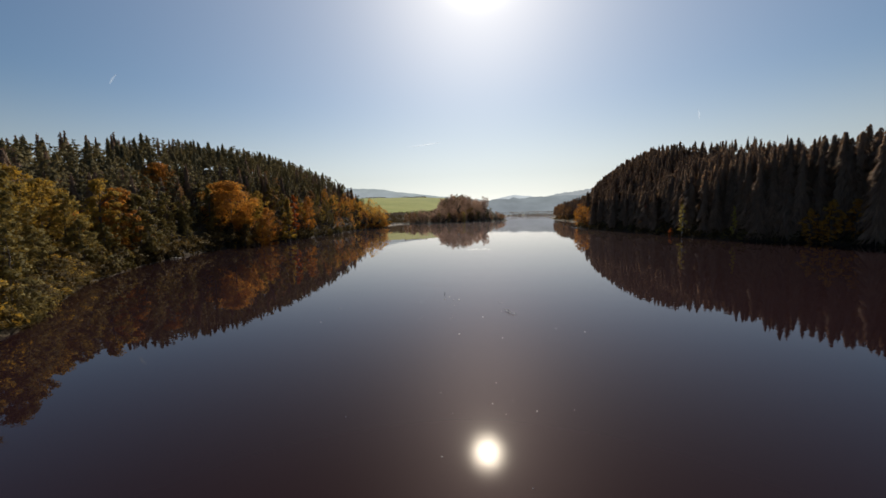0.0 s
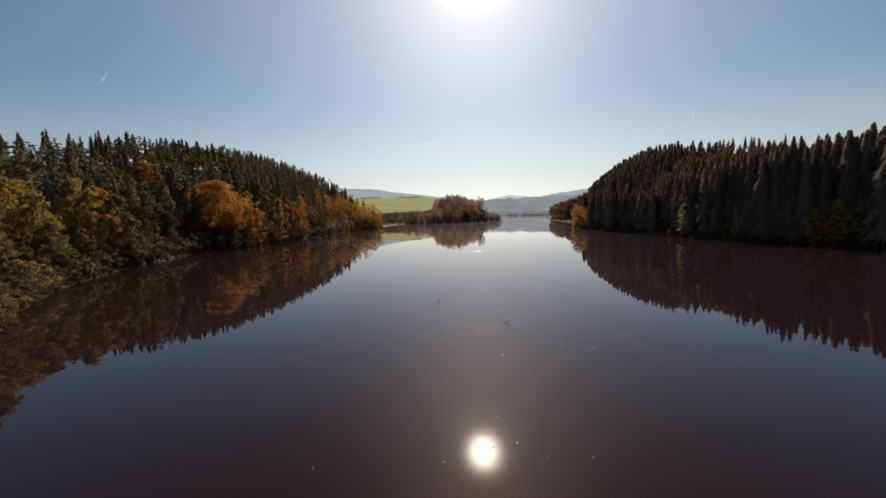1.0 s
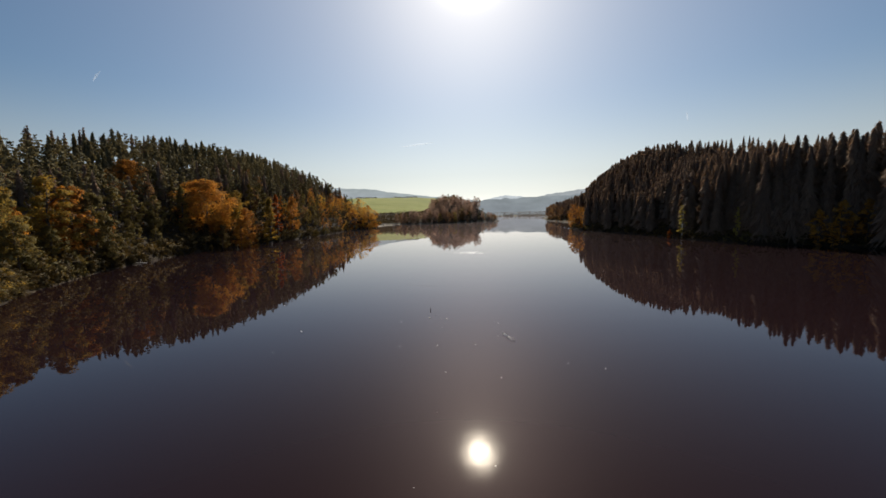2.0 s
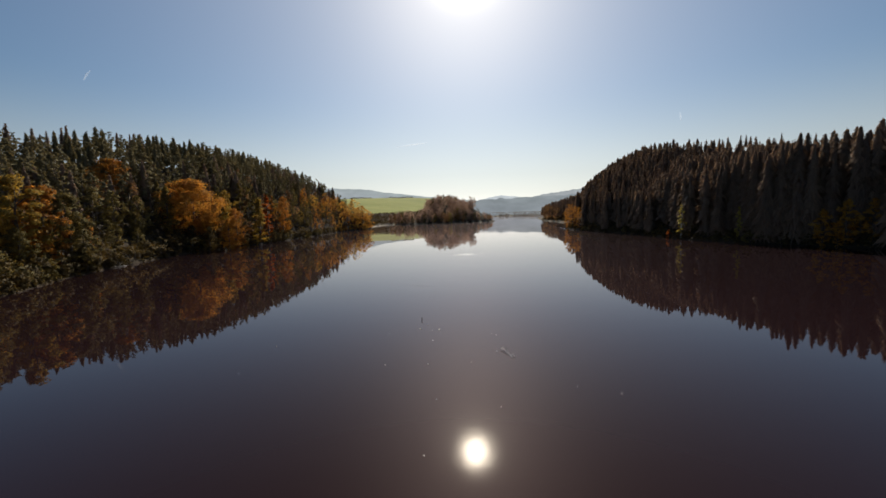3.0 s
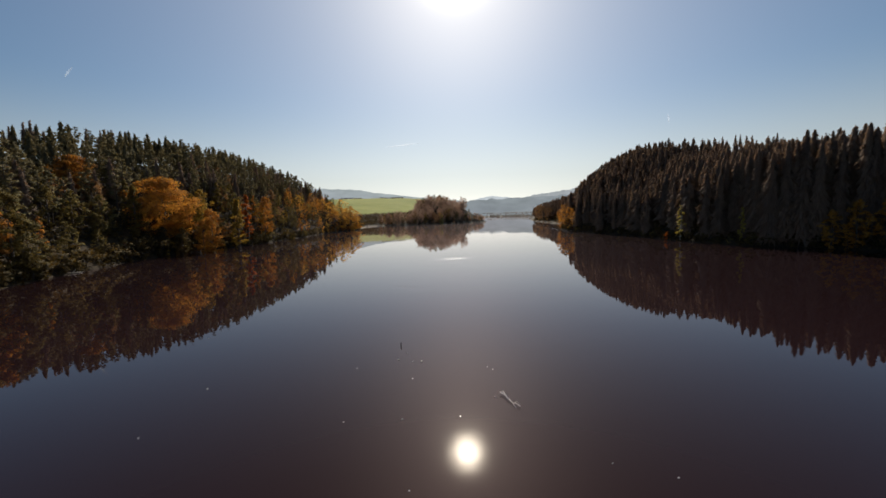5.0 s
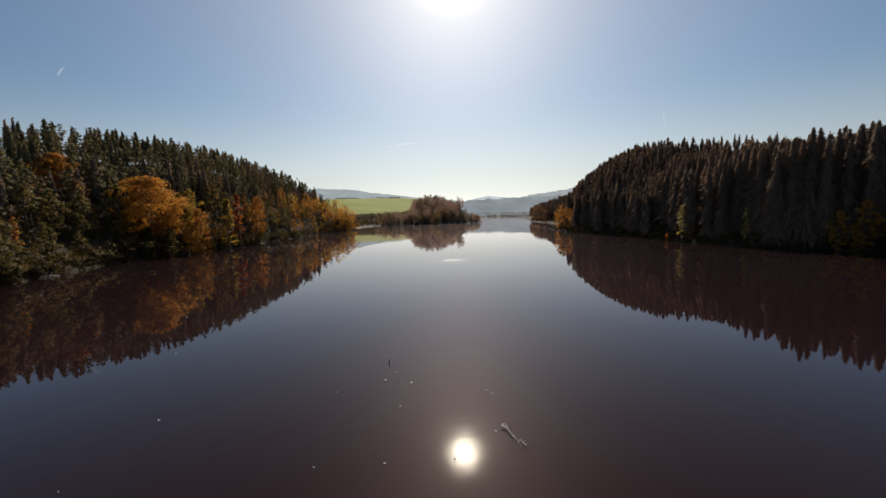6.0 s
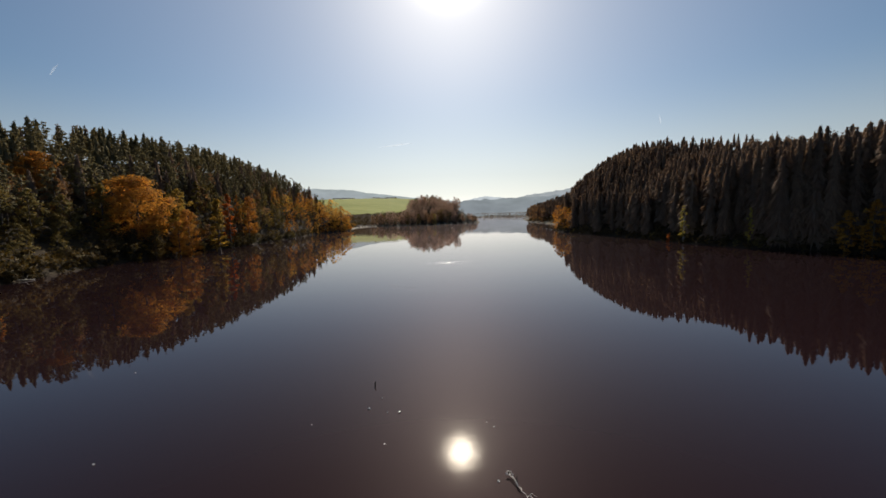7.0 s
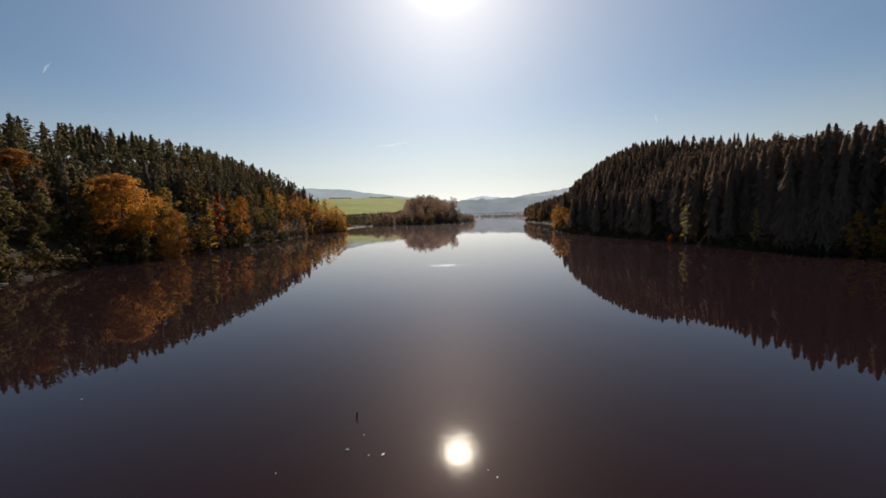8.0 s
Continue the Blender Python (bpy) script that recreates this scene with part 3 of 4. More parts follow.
for x, y, top, leaves, label in (
        # three dark trees added to imitate shade at the maple's foot
        (-93.5, 159.5, 11, UNDER, "dark-leaved tree added as shade below an orange maple"), (-98, 159, 13, UNDER, "dark-leaved tree added as shade below an orange maple"), (-90, 165, 10, UNDER, "dark-leaved tree added as shade below an orange maple"),
        (-100, 141, 16, OLIVE, "dim olive tree in the shade of the bank"), (-100, 130, 13.5, OLIVE, "dim olive tree in the shade of the bank"),
        (-85, 72, 24, YELLOW, "tall yellowing tree on the bank"), (-87, 79, 22, YELLOW, "tall yellowing tree on the bank"),
        (-81, 78, 18.7, OCHRE, "yellow-green broadleaf tree on the bank"), (-88, 94, 23.5, YELLOW, "tall golden tree on the bank"),
        (-87, 98.5, 21.5, ORANGE, "golden-orange tree on the bank"), (-85.5, 102.5, 20, OLIVE, "olive-green tree by the water"),
        (-85.5, 106, 14, OLIVE, "olive-green tree by the water"), (-72, 67, 6.5, ORANGE, "low orange tree over the water"),
        (-52, 41, 6.5, OLIVE, "overhanging olive-green tree at the water's edge"), (-69, 61, 12, OLIVE, "leafy olive tree over the water"),
        (-77, 77, 13, OLIVE, "leafy olive tree over the water"), (-66, 54, 18, OLIVE, "leafy olive tree over the water"), (-68, 47, 24, OLIVE, "tall olive tree over the water"),
        (-70, 40, 25, OLIVE, "tall olive tree on the bank"), (-63, 33, 22, OLIVE, "tall olive tree over the water"), (-56, 36, 18, OLIVE, "olive tree over the water"), (-54, 28, 20, OLIVE, "olive tree over the water"), (-55, 18, 21, OLIVE, "olive tree over the water"),
        (-74, 60, 22.5, OCHRE, "yellow-green tree on the bank"), (-84, 90, 12, OLIVE, "leafy olive tree over the water")):
    crest(ROUND[int(-x * 7 + y) % 3], 16, x, y, top, leaves, label)
crest(BIRCHES[0], 15, 96.6, 149.6, 13.0, LIME, "slim yellowing birch against dark spruces", 1.3, "birch_tree")
crest(BUSHES[0], 4.5, 95.8, 155.5, 3.4, RED, "small red bush at the water's edge", 0.8, "bush", "bush")
for x, y, top in ((92.4, 236, 11), (93.2, 244, 15), (93.4, 251, 17), (95.5, 258, 16), (97, 264.5, 17), (99.5, 270, 15), (104, 277, 15), (124.5, 303, 16), (133, 338, 15),
                  (147, 436, 17), (149.5, 462, 20), (152.5, 484, 22), (155, 505, 21)):
    crest(AIRY[int(y) % 3], 16, x, y, top, (ORANGE if y % 2 < 1 else BROWN) if y < 320 else BROWN, "orange-brown broadleaf tree on the spruce shore", 1.1)
for x, y, top in ((113.7, 108.3, 13), (117, 104.6, 13), (110.8, 111.4, 10.5), (112.3, 109, 7)):
    crest(MIDDLE[2], 16, x, y, top, GOLD, "small golden-yellow tree in the shade of spruces", 0.95)


crest(SLENDER[0], 16, 100.6, 128, 12, LIME, "pale yellowing tree among dark spruces", 0.7)


# ---- woods ----
def scatter(seed, box, gap, keep):
    """Places on a jittered grid where keep(x, y, metres inland) holds."""
    rng = random.Random(seed)
    x0, y0, x1, y1 = box
    spots = [(x + rng.uniform(-0.45, 0.45) * gap, y + rng.uniform(-0.45, 0.45) * gap) for y in np.arange(y0, y1, gap) for x in np.arange(x0, x1, gap)]
    arr = np.array(spots)
    d = inland(arr[:, 0], arr[:, 1])
    return [(x, y, dd) for (x, y), dd in zip(spots, d) if keep(x, y, dd)]


TAKEN = [(o.location.x, o.location.y) for o in scene.objects if o.parent is None and o.type == "EMPTY"]


# open ground in front of the trees that catch the light
for ax, ay, ux, uy in ((-98, 169, 0.52, -0.85), (-130, 168, 0.6, -0.8), (-99.5, 156, 0.55, -0.83), (-83, 204, 0.4, -0.9),
                       (93.4, 251, 0.3, -0.3), (95.5, 258, 0.3, -0.5), (97, 264.5, 0.2, -0.7), (99.5, 270, 0.1, -0.8), (97.6, 150.5, -0.6, -0.8)):
    TAKEN += [(ax + ux * k, ay + uy * k) for k in (4, 8, 12, 16)]


TAKEN += [(95, 156), (95.5, 160), (95.5, 164), (97.5, 155), (98.5, 159), (99, 163), (101, 131), (101, 135), (98.5, 147), (100, 150), (101, 146), (116, 110.5), (119, 106.5), (103, 127), (102, 123.5), (96, 243), (98, 246), (95, 239), (99, 251)]


def free(x, y, r):
    return all((x - a) ** 2 + (y - b) ** 2 > r * r for a, b in TAKEN)


rng = random.Random(5)
# broadleaf belt along the wooded bank
for x, y, d in scatter(1, (-150, 30, -40, 398), 6.4, lambda x, y, d: 0.8 < d < 17 and x < -40):
    if not free(x, y, 4.0):
        continue
    pick = rng.random()
    leaves, label = ((OLIVE, "olive-green broadleaf tree on the wooded bank") if pick < 0.62 else (BROWN, "russet-brown autumn tree on the wooded bank") if pick < 0.84
                     else (ORANGE, "orange autumn tree on the wooded bank") if pick < 0.91 else (YELLOW, "yellow autumn tree on the wooded bank"))
    if y > 285:
        leaves, label = ((ORANGE, "orange autumn tree on the wooded point") if pick < 0.45 else (GOLD, "golden autumn tree on the wooded point") if pick < 0.7
                         else (OCHRE, "ochre autumn tree on the wooded point"))
    broad(rng.choice(AIRY if y > 285 else MIDDLE + SLENDER), 16, x, y, rng.uniform(7, 10) if d < 5 else rng.uniform(9, 14), leaves, label, group="broadleaf trees on the bank")
# conifers that can be told apart
for x, y, d in scatter(2, (-230, 40, -60, 392), 5.0, lambda x, y, d: 17 < d < 38 and x < -60):
    if not free(x, y, 4):
        continue
    kind = rng.random()
    if kind < 0.12:
        broad(rng.choice(MIDDLE), 16, x, y, rng.uniform(9, 13), BROWN if kind < 0.06 else OLIVE, "dull autumn tree among the conifers", group="broadleaf trees on the bank")
        continue
    pine = kind < 0.78
    m = rng.choice(PINES if pine else SPRUCES)
    plant("pine_tree" if pine else "spruce_tree", m, x, y, rng.uniform(0.78, 1.04), rng.uniform(0, 360), PINE if pine else NEEDLE,
          "dark green pine on the wooded hill" if pine else "dark green spruce on the wooded hill", "tree", "conifers on the hill")
def stand_scale(y):
    """The spruces stand taller near the mouth of the bay."""
    return float(np.interp(y, [60, 118, 140, 195], [1.72, 1.68, 1.38, 0.95]))


for x, y, d in scatter(3, (85, 40, 230, 345), 3.3, lambda x, y, d: 1.0 < d < 8.5 and x > 80):
    if free(x, y, 2.6):
        grand = y < 142
        plant("spruce_tree", rng.choice(TALL if grand else SPRUCES), x, y, stand_scale(y) * (0.645 if grand else 1.0) * rng.uniform(0.88, 1.03), rng.uniform(0, 360), NEEDLE, "tall dark spruce in a dense stand", "tree", "spruces of the stand", rng.uniform(0.85, 1.25))
# peninsula; MAUVE carries its haze in the leaf colour
for x, y, d in scatter(4, (-9, 500, 76, 690), 7.5, lambda x, y, d: 1.5 < d < 10):
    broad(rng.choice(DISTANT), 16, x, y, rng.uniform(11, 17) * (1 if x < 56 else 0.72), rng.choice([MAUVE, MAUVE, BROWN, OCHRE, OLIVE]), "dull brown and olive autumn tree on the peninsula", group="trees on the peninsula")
for x, y, d in scatter(14, (-54, 505, -6, 560), 5.6, lambda x, y, d: 0.8 < d < 12):
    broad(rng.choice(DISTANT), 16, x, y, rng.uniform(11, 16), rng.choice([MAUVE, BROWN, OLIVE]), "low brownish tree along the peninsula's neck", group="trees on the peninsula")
for x, y, d in scatter(24, (76, 535, 100, 610), 5.0, lambda x, y, d: 0.8 < d < 9):
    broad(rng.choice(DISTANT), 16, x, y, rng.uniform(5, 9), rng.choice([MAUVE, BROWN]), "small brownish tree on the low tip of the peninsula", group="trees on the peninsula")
for x, y, top in ((4, 572, 39), (12, 578, 43), (20, 574, 43), (29, 580, 43), (38, 584, 39), (47, 588, 34)):
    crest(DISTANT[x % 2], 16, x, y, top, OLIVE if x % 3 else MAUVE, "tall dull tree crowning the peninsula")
crest(DISTANT[1], 16, 26.5, 509.5, 15, LIME, "pale yellow tree at the peninsula's shore", 0.8)


# shrubs that lean over the water's edge
def along(points, gap, seed):
    """Spots with their outward direction along a stretch of the shore."""
    rng = random.Random(seed)
    for (ax, ay), (bx, by) in zip(points, points[1:]):
        n = max(1, round(math.hypot(bx - ax, by - ay) / gap))
        for i in range(n):
            f = (i + rng.uniform(0.1, 0.9)) / n
            yield ax + (bx - ax) * f, ay + (by - ay) * f, rng


for x, y, r in along([p for p in LAKE[1:17]], 3.7, 31):
    inner = r.uniform(-0.6, 0.9)
    tall = r.uniform(3.2, 7.0) if y < 260 else r.uniform(2.5, 5)
    pick = r.random()
    # UNDER puts the shade of the bay and the bank into the leaves
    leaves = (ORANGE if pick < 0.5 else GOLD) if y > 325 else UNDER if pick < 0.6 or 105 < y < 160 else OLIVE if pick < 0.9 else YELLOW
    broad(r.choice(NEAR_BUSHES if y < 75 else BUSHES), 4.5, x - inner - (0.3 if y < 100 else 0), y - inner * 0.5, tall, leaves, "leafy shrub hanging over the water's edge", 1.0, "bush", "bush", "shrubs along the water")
# mostly UNDER: the dark below the near trees is in the leaf colour
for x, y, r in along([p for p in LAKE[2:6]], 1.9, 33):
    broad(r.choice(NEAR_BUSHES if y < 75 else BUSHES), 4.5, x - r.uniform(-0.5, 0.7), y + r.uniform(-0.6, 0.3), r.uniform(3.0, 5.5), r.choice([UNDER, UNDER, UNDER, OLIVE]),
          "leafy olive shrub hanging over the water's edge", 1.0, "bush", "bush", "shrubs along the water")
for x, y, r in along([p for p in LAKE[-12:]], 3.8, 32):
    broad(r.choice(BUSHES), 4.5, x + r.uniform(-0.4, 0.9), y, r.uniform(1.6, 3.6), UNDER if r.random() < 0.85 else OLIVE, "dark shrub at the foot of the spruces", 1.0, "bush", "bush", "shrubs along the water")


def joined_wood(name, label, spots, models, mat, lo, hi, seed, grow=None):
    """A far wood in one mesh."""
    rng = random.Random(seed)
    packs = []
    for _, crown in models:
        v = np.empty(len(crown.vertices) * 3)
        crown.vertices.foreach_get("co", v)
        packs.append((v.reshape(-1, 3), [tuple(p.vertices) for p in crown.polygons], SHADE[crown.name]))
    soup = Soup()
    for x, y, d in spots:
        v, f, shade = rng.choice(packs)
        k, w = rng.uniform(lo, hi) * (grow(y) if grow else 1), rng.uniform(0, 6.3)
        spin = np.array([(math.cos(w), math.sin(w), 0), (-math.sin(w), math.cos(w), 0), (0, 0, 1)])
        soup.add(v @ spin * k + np.array([x, y, max(-0.05, float(height(x, y)))]), f, shade @ spin)
    tagged(new(name, soup.mesh(name, mat)), label, "wood", kind="stuff")


# undergrowth in UNDER has the shade beneath the trees in its colour
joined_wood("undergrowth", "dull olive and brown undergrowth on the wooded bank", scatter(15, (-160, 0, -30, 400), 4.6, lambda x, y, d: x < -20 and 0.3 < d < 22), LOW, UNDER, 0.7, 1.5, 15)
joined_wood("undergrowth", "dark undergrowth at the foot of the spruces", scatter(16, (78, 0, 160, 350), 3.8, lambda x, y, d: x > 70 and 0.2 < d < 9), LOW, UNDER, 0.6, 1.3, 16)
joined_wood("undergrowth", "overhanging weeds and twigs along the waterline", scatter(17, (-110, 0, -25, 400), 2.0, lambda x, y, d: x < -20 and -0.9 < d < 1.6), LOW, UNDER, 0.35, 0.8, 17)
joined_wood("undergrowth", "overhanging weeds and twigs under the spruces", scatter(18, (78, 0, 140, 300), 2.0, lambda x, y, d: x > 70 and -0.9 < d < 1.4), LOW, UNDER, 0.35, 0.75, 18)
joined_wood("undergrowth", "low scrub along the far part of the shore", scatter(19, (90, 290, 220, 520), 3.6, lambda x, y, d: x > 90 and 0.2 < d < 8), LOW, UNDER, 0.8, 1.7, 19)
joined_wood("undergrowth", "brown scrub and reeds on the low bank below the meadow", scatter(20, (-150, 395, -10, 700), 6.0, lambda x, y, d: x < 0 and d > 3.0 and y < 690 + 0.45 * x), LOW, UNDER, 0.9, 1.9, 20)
joined_wood("hedge", "dark hedge along the top of the meadow", scatter(22, (-360, 1480, -60, 1494), 5.5, lambda x, y, d: math.sin(x * 0.04) > -0.2), LOW, UNDER, 1.2, 2.0, 22)
joined_wood("spruce_wood", "tall dark spruces in the second row of the stand", scatter(21, (85, 30, 150, 175), 5.0, lambda x, y, d: x > 80 and 5 < d < 14), FINE, NEEDLE, 0.9, 1.02, 21, stand_scale)
joined_wood("spruce_wood", "tall dark spruces deep in the shore stand", scatter(23, (85, 60, 170, 175), 4.4, lambda x, y, d: x > 80 and 14 <= d < 30), FINE, NEEDLE, 0.94, 1.03, 23, stand_scale)
THIN = [spruce_meshes(71, 18, 2.8, 1.1, 5, 0.3, 0.25, 2, 1.7), spruce_meshes(72, 18.5, 2.6, 1.1, 5, 0.35, 0.25, 2, 1.7)]
BALL = [broadleaf_meshes(81, 14, 5.0, 14, 10, 1.0, core=0.7), broadleaf_meshes(82, 13, 5.4, 14, 10, 1.0, core=0.7)]
DOME = [broadleaf_meshes(83, 16, 5.2, 26, 18, 0.58, 0.2), broadleaf_meshes(84, 16, 5.6, 26, 18, 0.58, 0.2)]
joined_wood("conifer_wood", "dark green pines and spruces along the hilltop", scatter(9, (-260, 40, -60, 385), 4.9, lambda x, y, d: x < -60 and 38 <= d < 78), INNER[:2] + FAR_PINES + FAR_PINES[:2], PINE, 0.76, 1.06, 9)
joined_wood("spruce_wood", "tall dark spruces rising behind the shore stand", scatter(10, (85, 30, 240, 345), 3.8, lambda x, y, d: x > 80 and (8.5 if y > 175 else 30) <= d < 48), INNER, NEEDLE, 0.94, 1.03, 10, stand_scale)
joined_wood("spruce_wood", "dark spruces on the far part of the shore", scatter(11, (100, 340, 250, 600), 5.5, lambda x, y, d: x > 80 and 1.5 < d < 32), INNER, NEEDLE, 0.85, 1.1, 11)
# MAUVE again: haze over this wood is put into its colour
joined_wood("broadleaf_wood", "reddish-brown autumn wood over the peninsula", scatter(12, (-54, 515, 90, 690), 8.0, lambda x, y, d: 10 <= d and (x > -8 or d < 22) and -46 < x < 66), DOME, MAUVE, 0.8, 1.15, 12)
joined_wood("far_wood", "dense dark conifer wood over the hill", scatter(6, (-330, -60, -30, 380), 17.5, lambda x, y, d: x < -30 and (80 <= d < 150 or (y < 40 and 4 < d < 100))), THIN, NEEDLE, 0.9, 1.1, 6)
joined_wood("far_wood", "dense dark spruce wood behind the shore stand", scatter(7, (80, -60, 330, 600), 13.5, lambda x, y, d: x > 80 and (49 <= d < 100 or (y < 40 and 3 < d < 60) or (y > 345 and 32 < d < 90))), THIN, NEEDLE, 0.9, 1.05, 7,
            lambda y: 0.62 if 60 < y < 300 else 1.0)
# NEARER's added glow stands in for haze over these woods too
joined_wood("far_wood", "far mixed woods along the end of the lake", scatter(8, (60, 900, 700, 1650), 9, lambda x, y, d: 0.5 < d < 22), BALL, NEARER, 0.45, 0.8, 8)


# ---- things that float on the lake ----
def pale_material(name, colour, gloss):
    """Wet gloss on a near-white colour that stands in for the sun's glitter."""
    m, nt, out = material(name)
    p = nt.nodes.new("ShaderNodeBsdfPrincipled")
    nt.links.new(ramp(nt, noise_of(nt, 9.0, 4), [(0.3, tuple(0.7 * c for c in colour)), (0.7, colour)]), p.inputs["Base Color"])
    p.inputs["Roughness"].default_value = gloss
    p.inputs["Coat Weight"].default_value, p.inputs["Coat Roughness"].default_value = 1.0, 0.3
    t = nt.nodes.new("ShaderNodeBsdfTranslucent")
    t.inputs["Color"].default_value = (*colour, 1)
    mix = nt.nodes.new("ShaderNodeMixShader")
    mix.inputs[0].default_value = 0.3
    nt.links.new(p.outputs[0], mix.inputs[1])
    nt.links.new(t.outputs[0], mix.inputs[2])
    nt.links.new(mix.outputs[0], out.inputs["Surface"])
    return m


DRIFT = pale_material("pale_wet_leaf", (0.92, 0.90, 0.84), 0.3)
WET_WOOD = pale_material("glint_white_wet_wood", (0.85, 0.80, 0.72), 0.3)
DARK_WOOD = bark_material("dark_wet_wood", (0.012, 0.010, 0.009), (0.04, 0.032, 0.026), 5.0)


def thing_of(name, soup, mat, m, label, category, group=""):
    ob = new(name, soup.mesh(name, mat, True))
    ob.matrix_world = m
    return tagged(ob, label, category, group)


def knotted(points, radius, rng):
    """A crooked, knotty run between the points, thinner towards its end."""
    out, radii = [], []
    for (a, b) in zip(points, points[1:]):
        for k in range(4):
            p = Vector(a).lerp(Vector(b), k / 4)
            out.append(p + Vector((rng.gauss(0, 0.022), rng.gauss(0, 0.022), abs(rng.gauss(0, 0.02)))))
            radii.append(radius * rng.uniform(0.55, 1.7))
    out[0] = Vector(points[0])
    out.append(Vector(points[-1]))
    radii.append(radius * 0.3)
    return out, [r * (1.15 - 0.5 * i / len(radii)) for i, r in enumerate(radii)]


def make_floating_branch():
    base = tagged(new("floating_branch"), "pale bare forked branch afloat on the lake", "branch")
    base.matrix_world = pose(7.27, 42.84, 0.04)
    parts = (("stem", [(0, 0, 0.04), (0.1, -0.25, 0.1), (0.2, -0.5, 0.07), (0.32, -0.95, 0.04), (0.47, -1.42, 0.05)], 0.030),
             ("twig", [(0.47, -1.42, 0.05), (0.42, -1.68, 0.1), (0.51, -1.9, 0.04)], 0.022),
             ("twig", [(0.47, -1.42, 0.05), (0.68, -1.38, 0.14), (0.86, -1.5, 0.1)], 0.02),
             ("twig", [(0.6, -1.40, 0.1), (0.72, -1.65, 0.08), (0.8, -1.84, 0.03)], 0.02),
             ("twig", [(0, 0, 0.04), (-0.10, 0.05, 0.12), (-0.02, 0.14, 0.15), (0.14, 0.08, 0.12), (0.2, -0.08, 0.1), (0.1, -0.25, 0.1)], 0.026))
    knots = random.Random(8)
    for name, pts, r in parts:
        s = Soup()
        pts, radii = knotted(pts, r * 0.72, knots)
        tube(s, pts, radii, 6)
        ob = new(name, s.mesh(name, WET_WOOD, True))
        ob.parent = base
    s = Soup()
    tube(s, [(0.24, -0.62, -0.1), (0.25, -0.5, 0.15), (0.27, -0.48, 0.36)], [0.035, 0.03, 0.015], 6)
    tagged(new("stub", s.mesh("stub", DARK_WOOD, True)), "dark upright stub").parent = base


make_floating_branch()
s = Soup()
tube(s, [(0, 0, -0.6), (0.03, 0.0, 0.08), (0.0, 0.02, 0.22), (0.04, 0.02, 0.36)], [0.05, 0.05, 0.04, 0.02], 7)
tube(s, [(0.02, 0.0, 0.2), (0.1, 0.03, 0.3)], [0.02, 0.008], 5)
thing_of("stick", s, DARK_WOOD, pose(-0.06, 53.0, 0, 0, 4, 0), "dark stick standing up out of the water", "stick")


def leaf_mesh(seed, span):
    """A curled leaf clump, its edges turned up out of the water."""
    rng = random.Random(seed)
    s = Soup()
    for k in range(3):
        w = rng.uniform(0, 6.3)
        c, n = Vector((rng.uniform(-0.3, 0.3) * span, rng.uniform(-0.3, 0.3) * span, 0.01)), 8
        rim = [c + Vector((math.cos(a + w) * span * 0.5 * rng.uniform(0.7, 1.1), math.sin(a + w) * span * 0.28, span * 0.28 * abs(math.sin(a)) + 0.01)) for a in np.linspace(0, 2 * math.pi, n, False)]
        s.add([c] + rim, [(0, i + 1, (i + 1) % n + 1) for i in range(n)])
    return s.mesh("floating_leaf", DRIFT, True)


LEAVES = [leaf_mesh(k, 0.24) for k in (1, 2, 3)]
FLOATING = [(-0.08, 49.85, 1.1), (1.87, 49.19, 1.1), (0.65, 51.08, 0.8), (1.16, 49.23, 0.6), (7.45, 46.87, 0.6), (7.1, 47.41, 0.5), (-20.3, 58.1, 0.6), (-3.3, 48.4, 0.5),
            (-13.6, 46.0, 0.9), (1.26, 46.0, 0.5), (6.75, 42.6, 0.8), (0.75, 40.5, 0.8), (4.26, 40.45, 0.7), (-14.1, 40.1, 0.6), (11.1, 35.6, 0.5), (13.5, 34.4, 0.5), (-2.7, 40.6, 0.5),
            (5.4, 33.4, 0.6), (1.4, 34.7, 0.5), (2.9, 21.3, 0.4), (4.2, 21.6, 0.4), (3.5, 20.0, 0.4), (-0.2, 16.4, 0.35), (7.6, 20.3, 0.35), (3.7, 14.2, 0.35), (3.5, 24.1, 0.35),
            (-5.9, 20.2, 0.4), (0.4, 20.3, 0.35), (0.7, 29.1, 0.4), (5.4, 20.3, 0.4), (-0.3, 22.9, 0.35)]
for i, (x, y, k) in enumerate(FLOATING):
    ob = new("floating_leaf", LEAVES[i % 3])
    ob.matrix_world = pose(x, y, 0.0, 0, 0, i * 67) @ Matrix.Scale(k * 0.72, 4)
    tagged(ob, "pale curled leaf afloat on the dark water", "leaf", "leaves afloat on the lake")

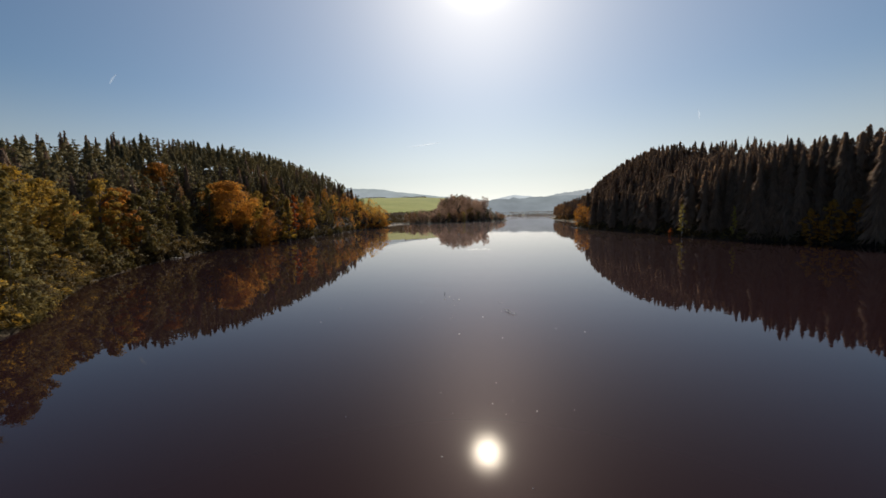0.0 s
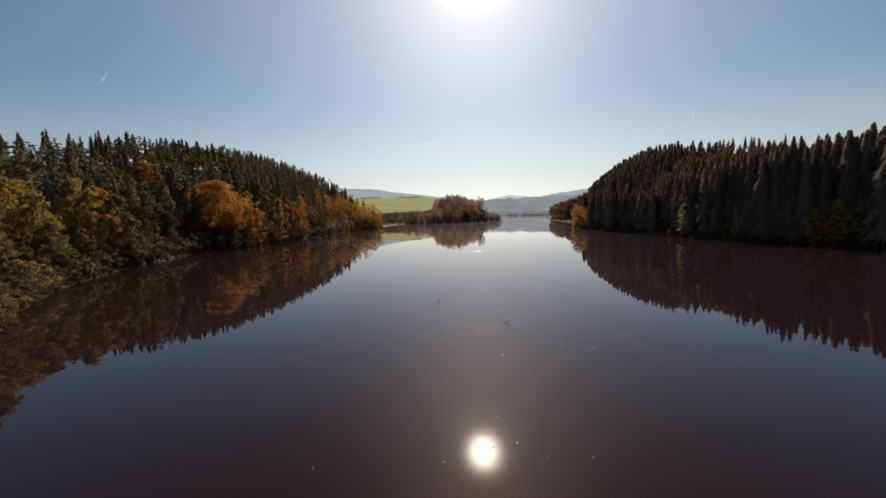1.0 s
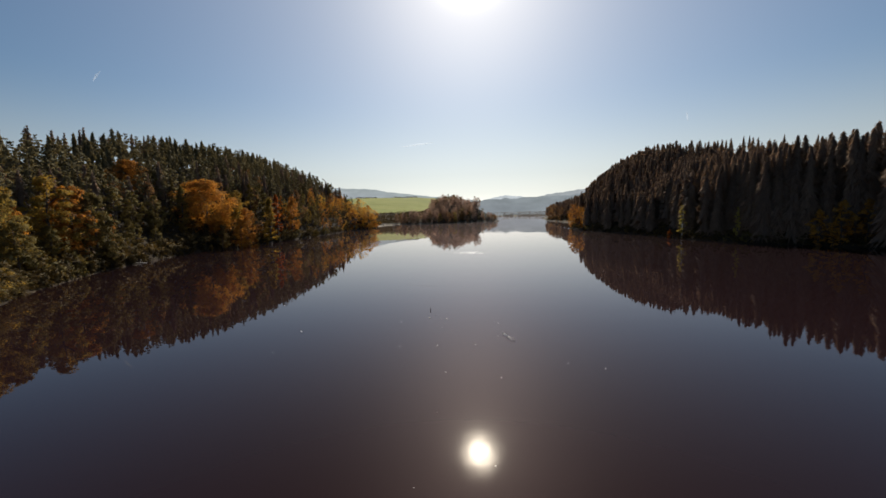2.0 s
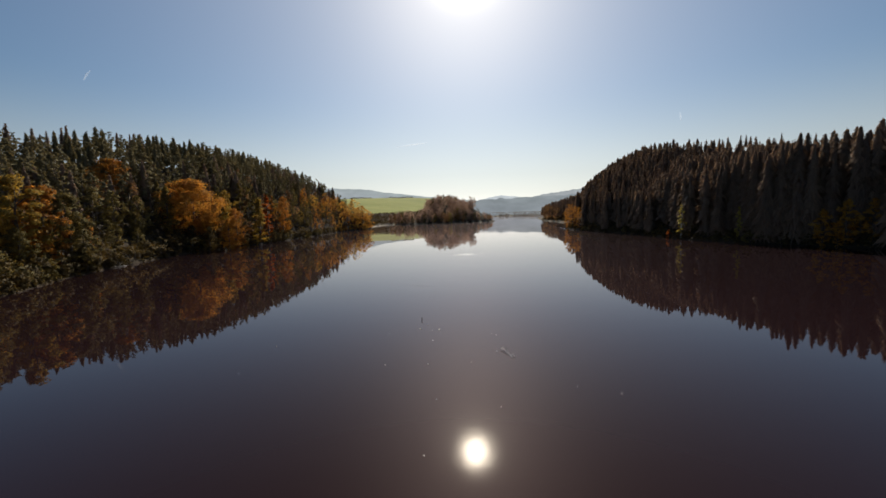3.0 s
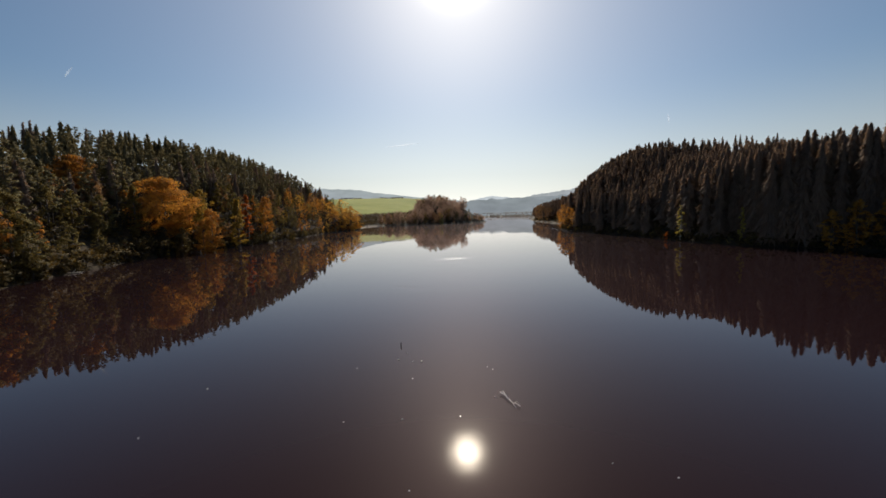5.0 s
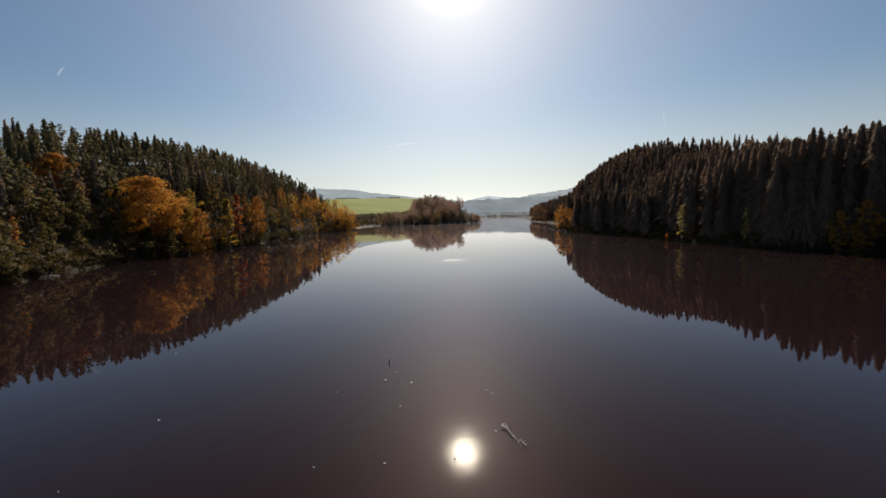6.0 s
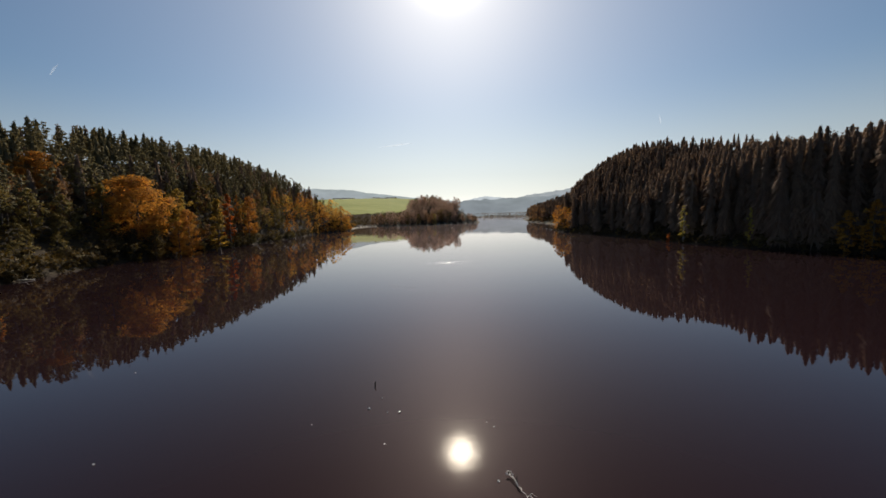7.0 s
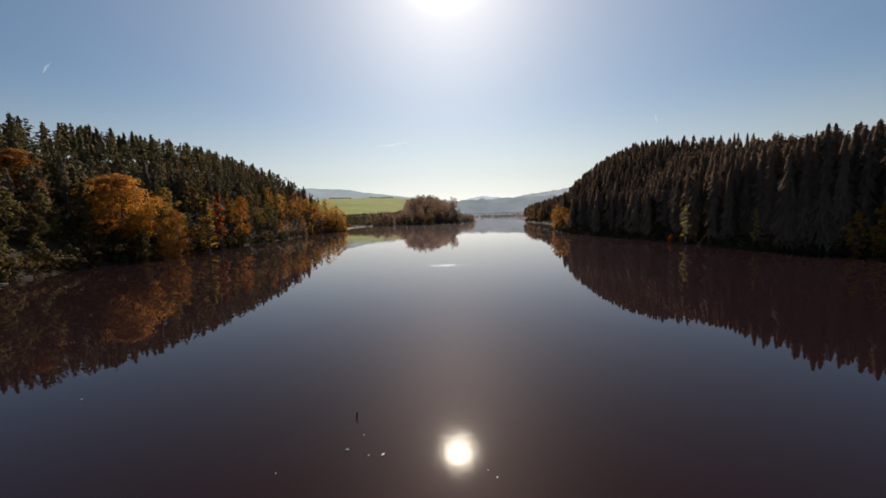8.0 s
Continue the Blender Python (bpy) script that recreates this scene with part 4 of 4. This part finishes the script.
# flat pale pieces that stand in for a far patch of sparkling ripples
rng = random.Random(77)
s = Soup()
for _ in range(300):
    x, y = rng.gauss(0, 2.1), rng.gauss(0, 1.3)
    w, k = rng.uniform(0, 6.3), rng.uniform(0.05, 0.13)
    pts = [(x + k * math.cos(w + a), y + k * 0.6 * math.sin(w + a), 0.012 + 0.15 * k * abs(math.sin(a))) for a in (0, 1.3, 2.6, 3.9, 5.2)]
    s.add(pts, [(0, 1, 2, 3, 4)])
ob = thing_of("ripple_flecks", s, DRIFT, pose(11.0, 120.2, 0), "pale flecks standing in for sparkling ripples on the lake", "leaf litter")
tagged(ob, kind="stuff")

# a bleached log at the shaded bank
s = Soup()
tube(s, [(-2.6, 0, 0.12), (-1.2, 0.1, 0.2), (0.4, 0, 0.22), (2.4, -0.15, 0.1)], [0.2, 0.2, 0.17, 0.11], 9)
tube(s, [(0.6, 0, 0.25), (1.2, 0.5, 0.7), (1.5, 0.7, 1.1)], [0.07, 0.05, 0.02], 6)
thing_of("fallen_log", s, GREY_WOOD, pose(-87.5, 116.8, 0.0, 0, 0, 62), "bleached fallen log lying in the shallows", "log")


# ---- streaks high in the sky ----
def ice_material():
    m, nt, out = material("ice_cloud")
    t = nt.nodes.new("ShaderNodeBsdfTranslucent")
    t.inputs["Color"].default_value = (0.9, 0.9, 0.9, 1)
    clear = nt.nodes.new("ShaderNodeBsdfTransparent")
    mix = nt.nodes.new("ShaderNodeMixShader")
    nt.links.new(ramp(nt, noise_of(nt, 0.012, 4), [(0.35, (0.05, 0.05, 0.05)), (0.8, (0.10, 0.10, 0.10))]), mix.inputs[0])
    nt.links.new(clear.outputs[0], mix.inputs[1])
    nt.links.new(t.outputs[0], mix.inputs[2])
    nt.links.new(mix.outputs[0], out.inputs["Surface"])
    return m


ICE = ice_material()
for way, arms, wide in (((-0.627, 0.727, 0.279), ((-22, -45), (0, 0), (28, 42)), 9), ((0.549, 0.811, 0.201), ((4, -45), (0, 0), (-8, 42)), 8), ((-0.035, 0.982, 0.187), ((-210, -26), (0, 0), (130, 14)), 10)):
    way = Vector(way).normalized()
    side = way.cross(Vector((0, 0, 1))).normalized()
    up = side.cross(way)
    s = Soup()
    tube(s, [side * a + up * b for a, b in arms], [wide * 0.3, wide, wide * 0.2], 8)
    tagged(thing_of("backdrop_vapour_trail", s, ICE, Matrix.Translation(way * 4300), "short faint white vapour trail in the sky", "vapour trail"), kind="structure")
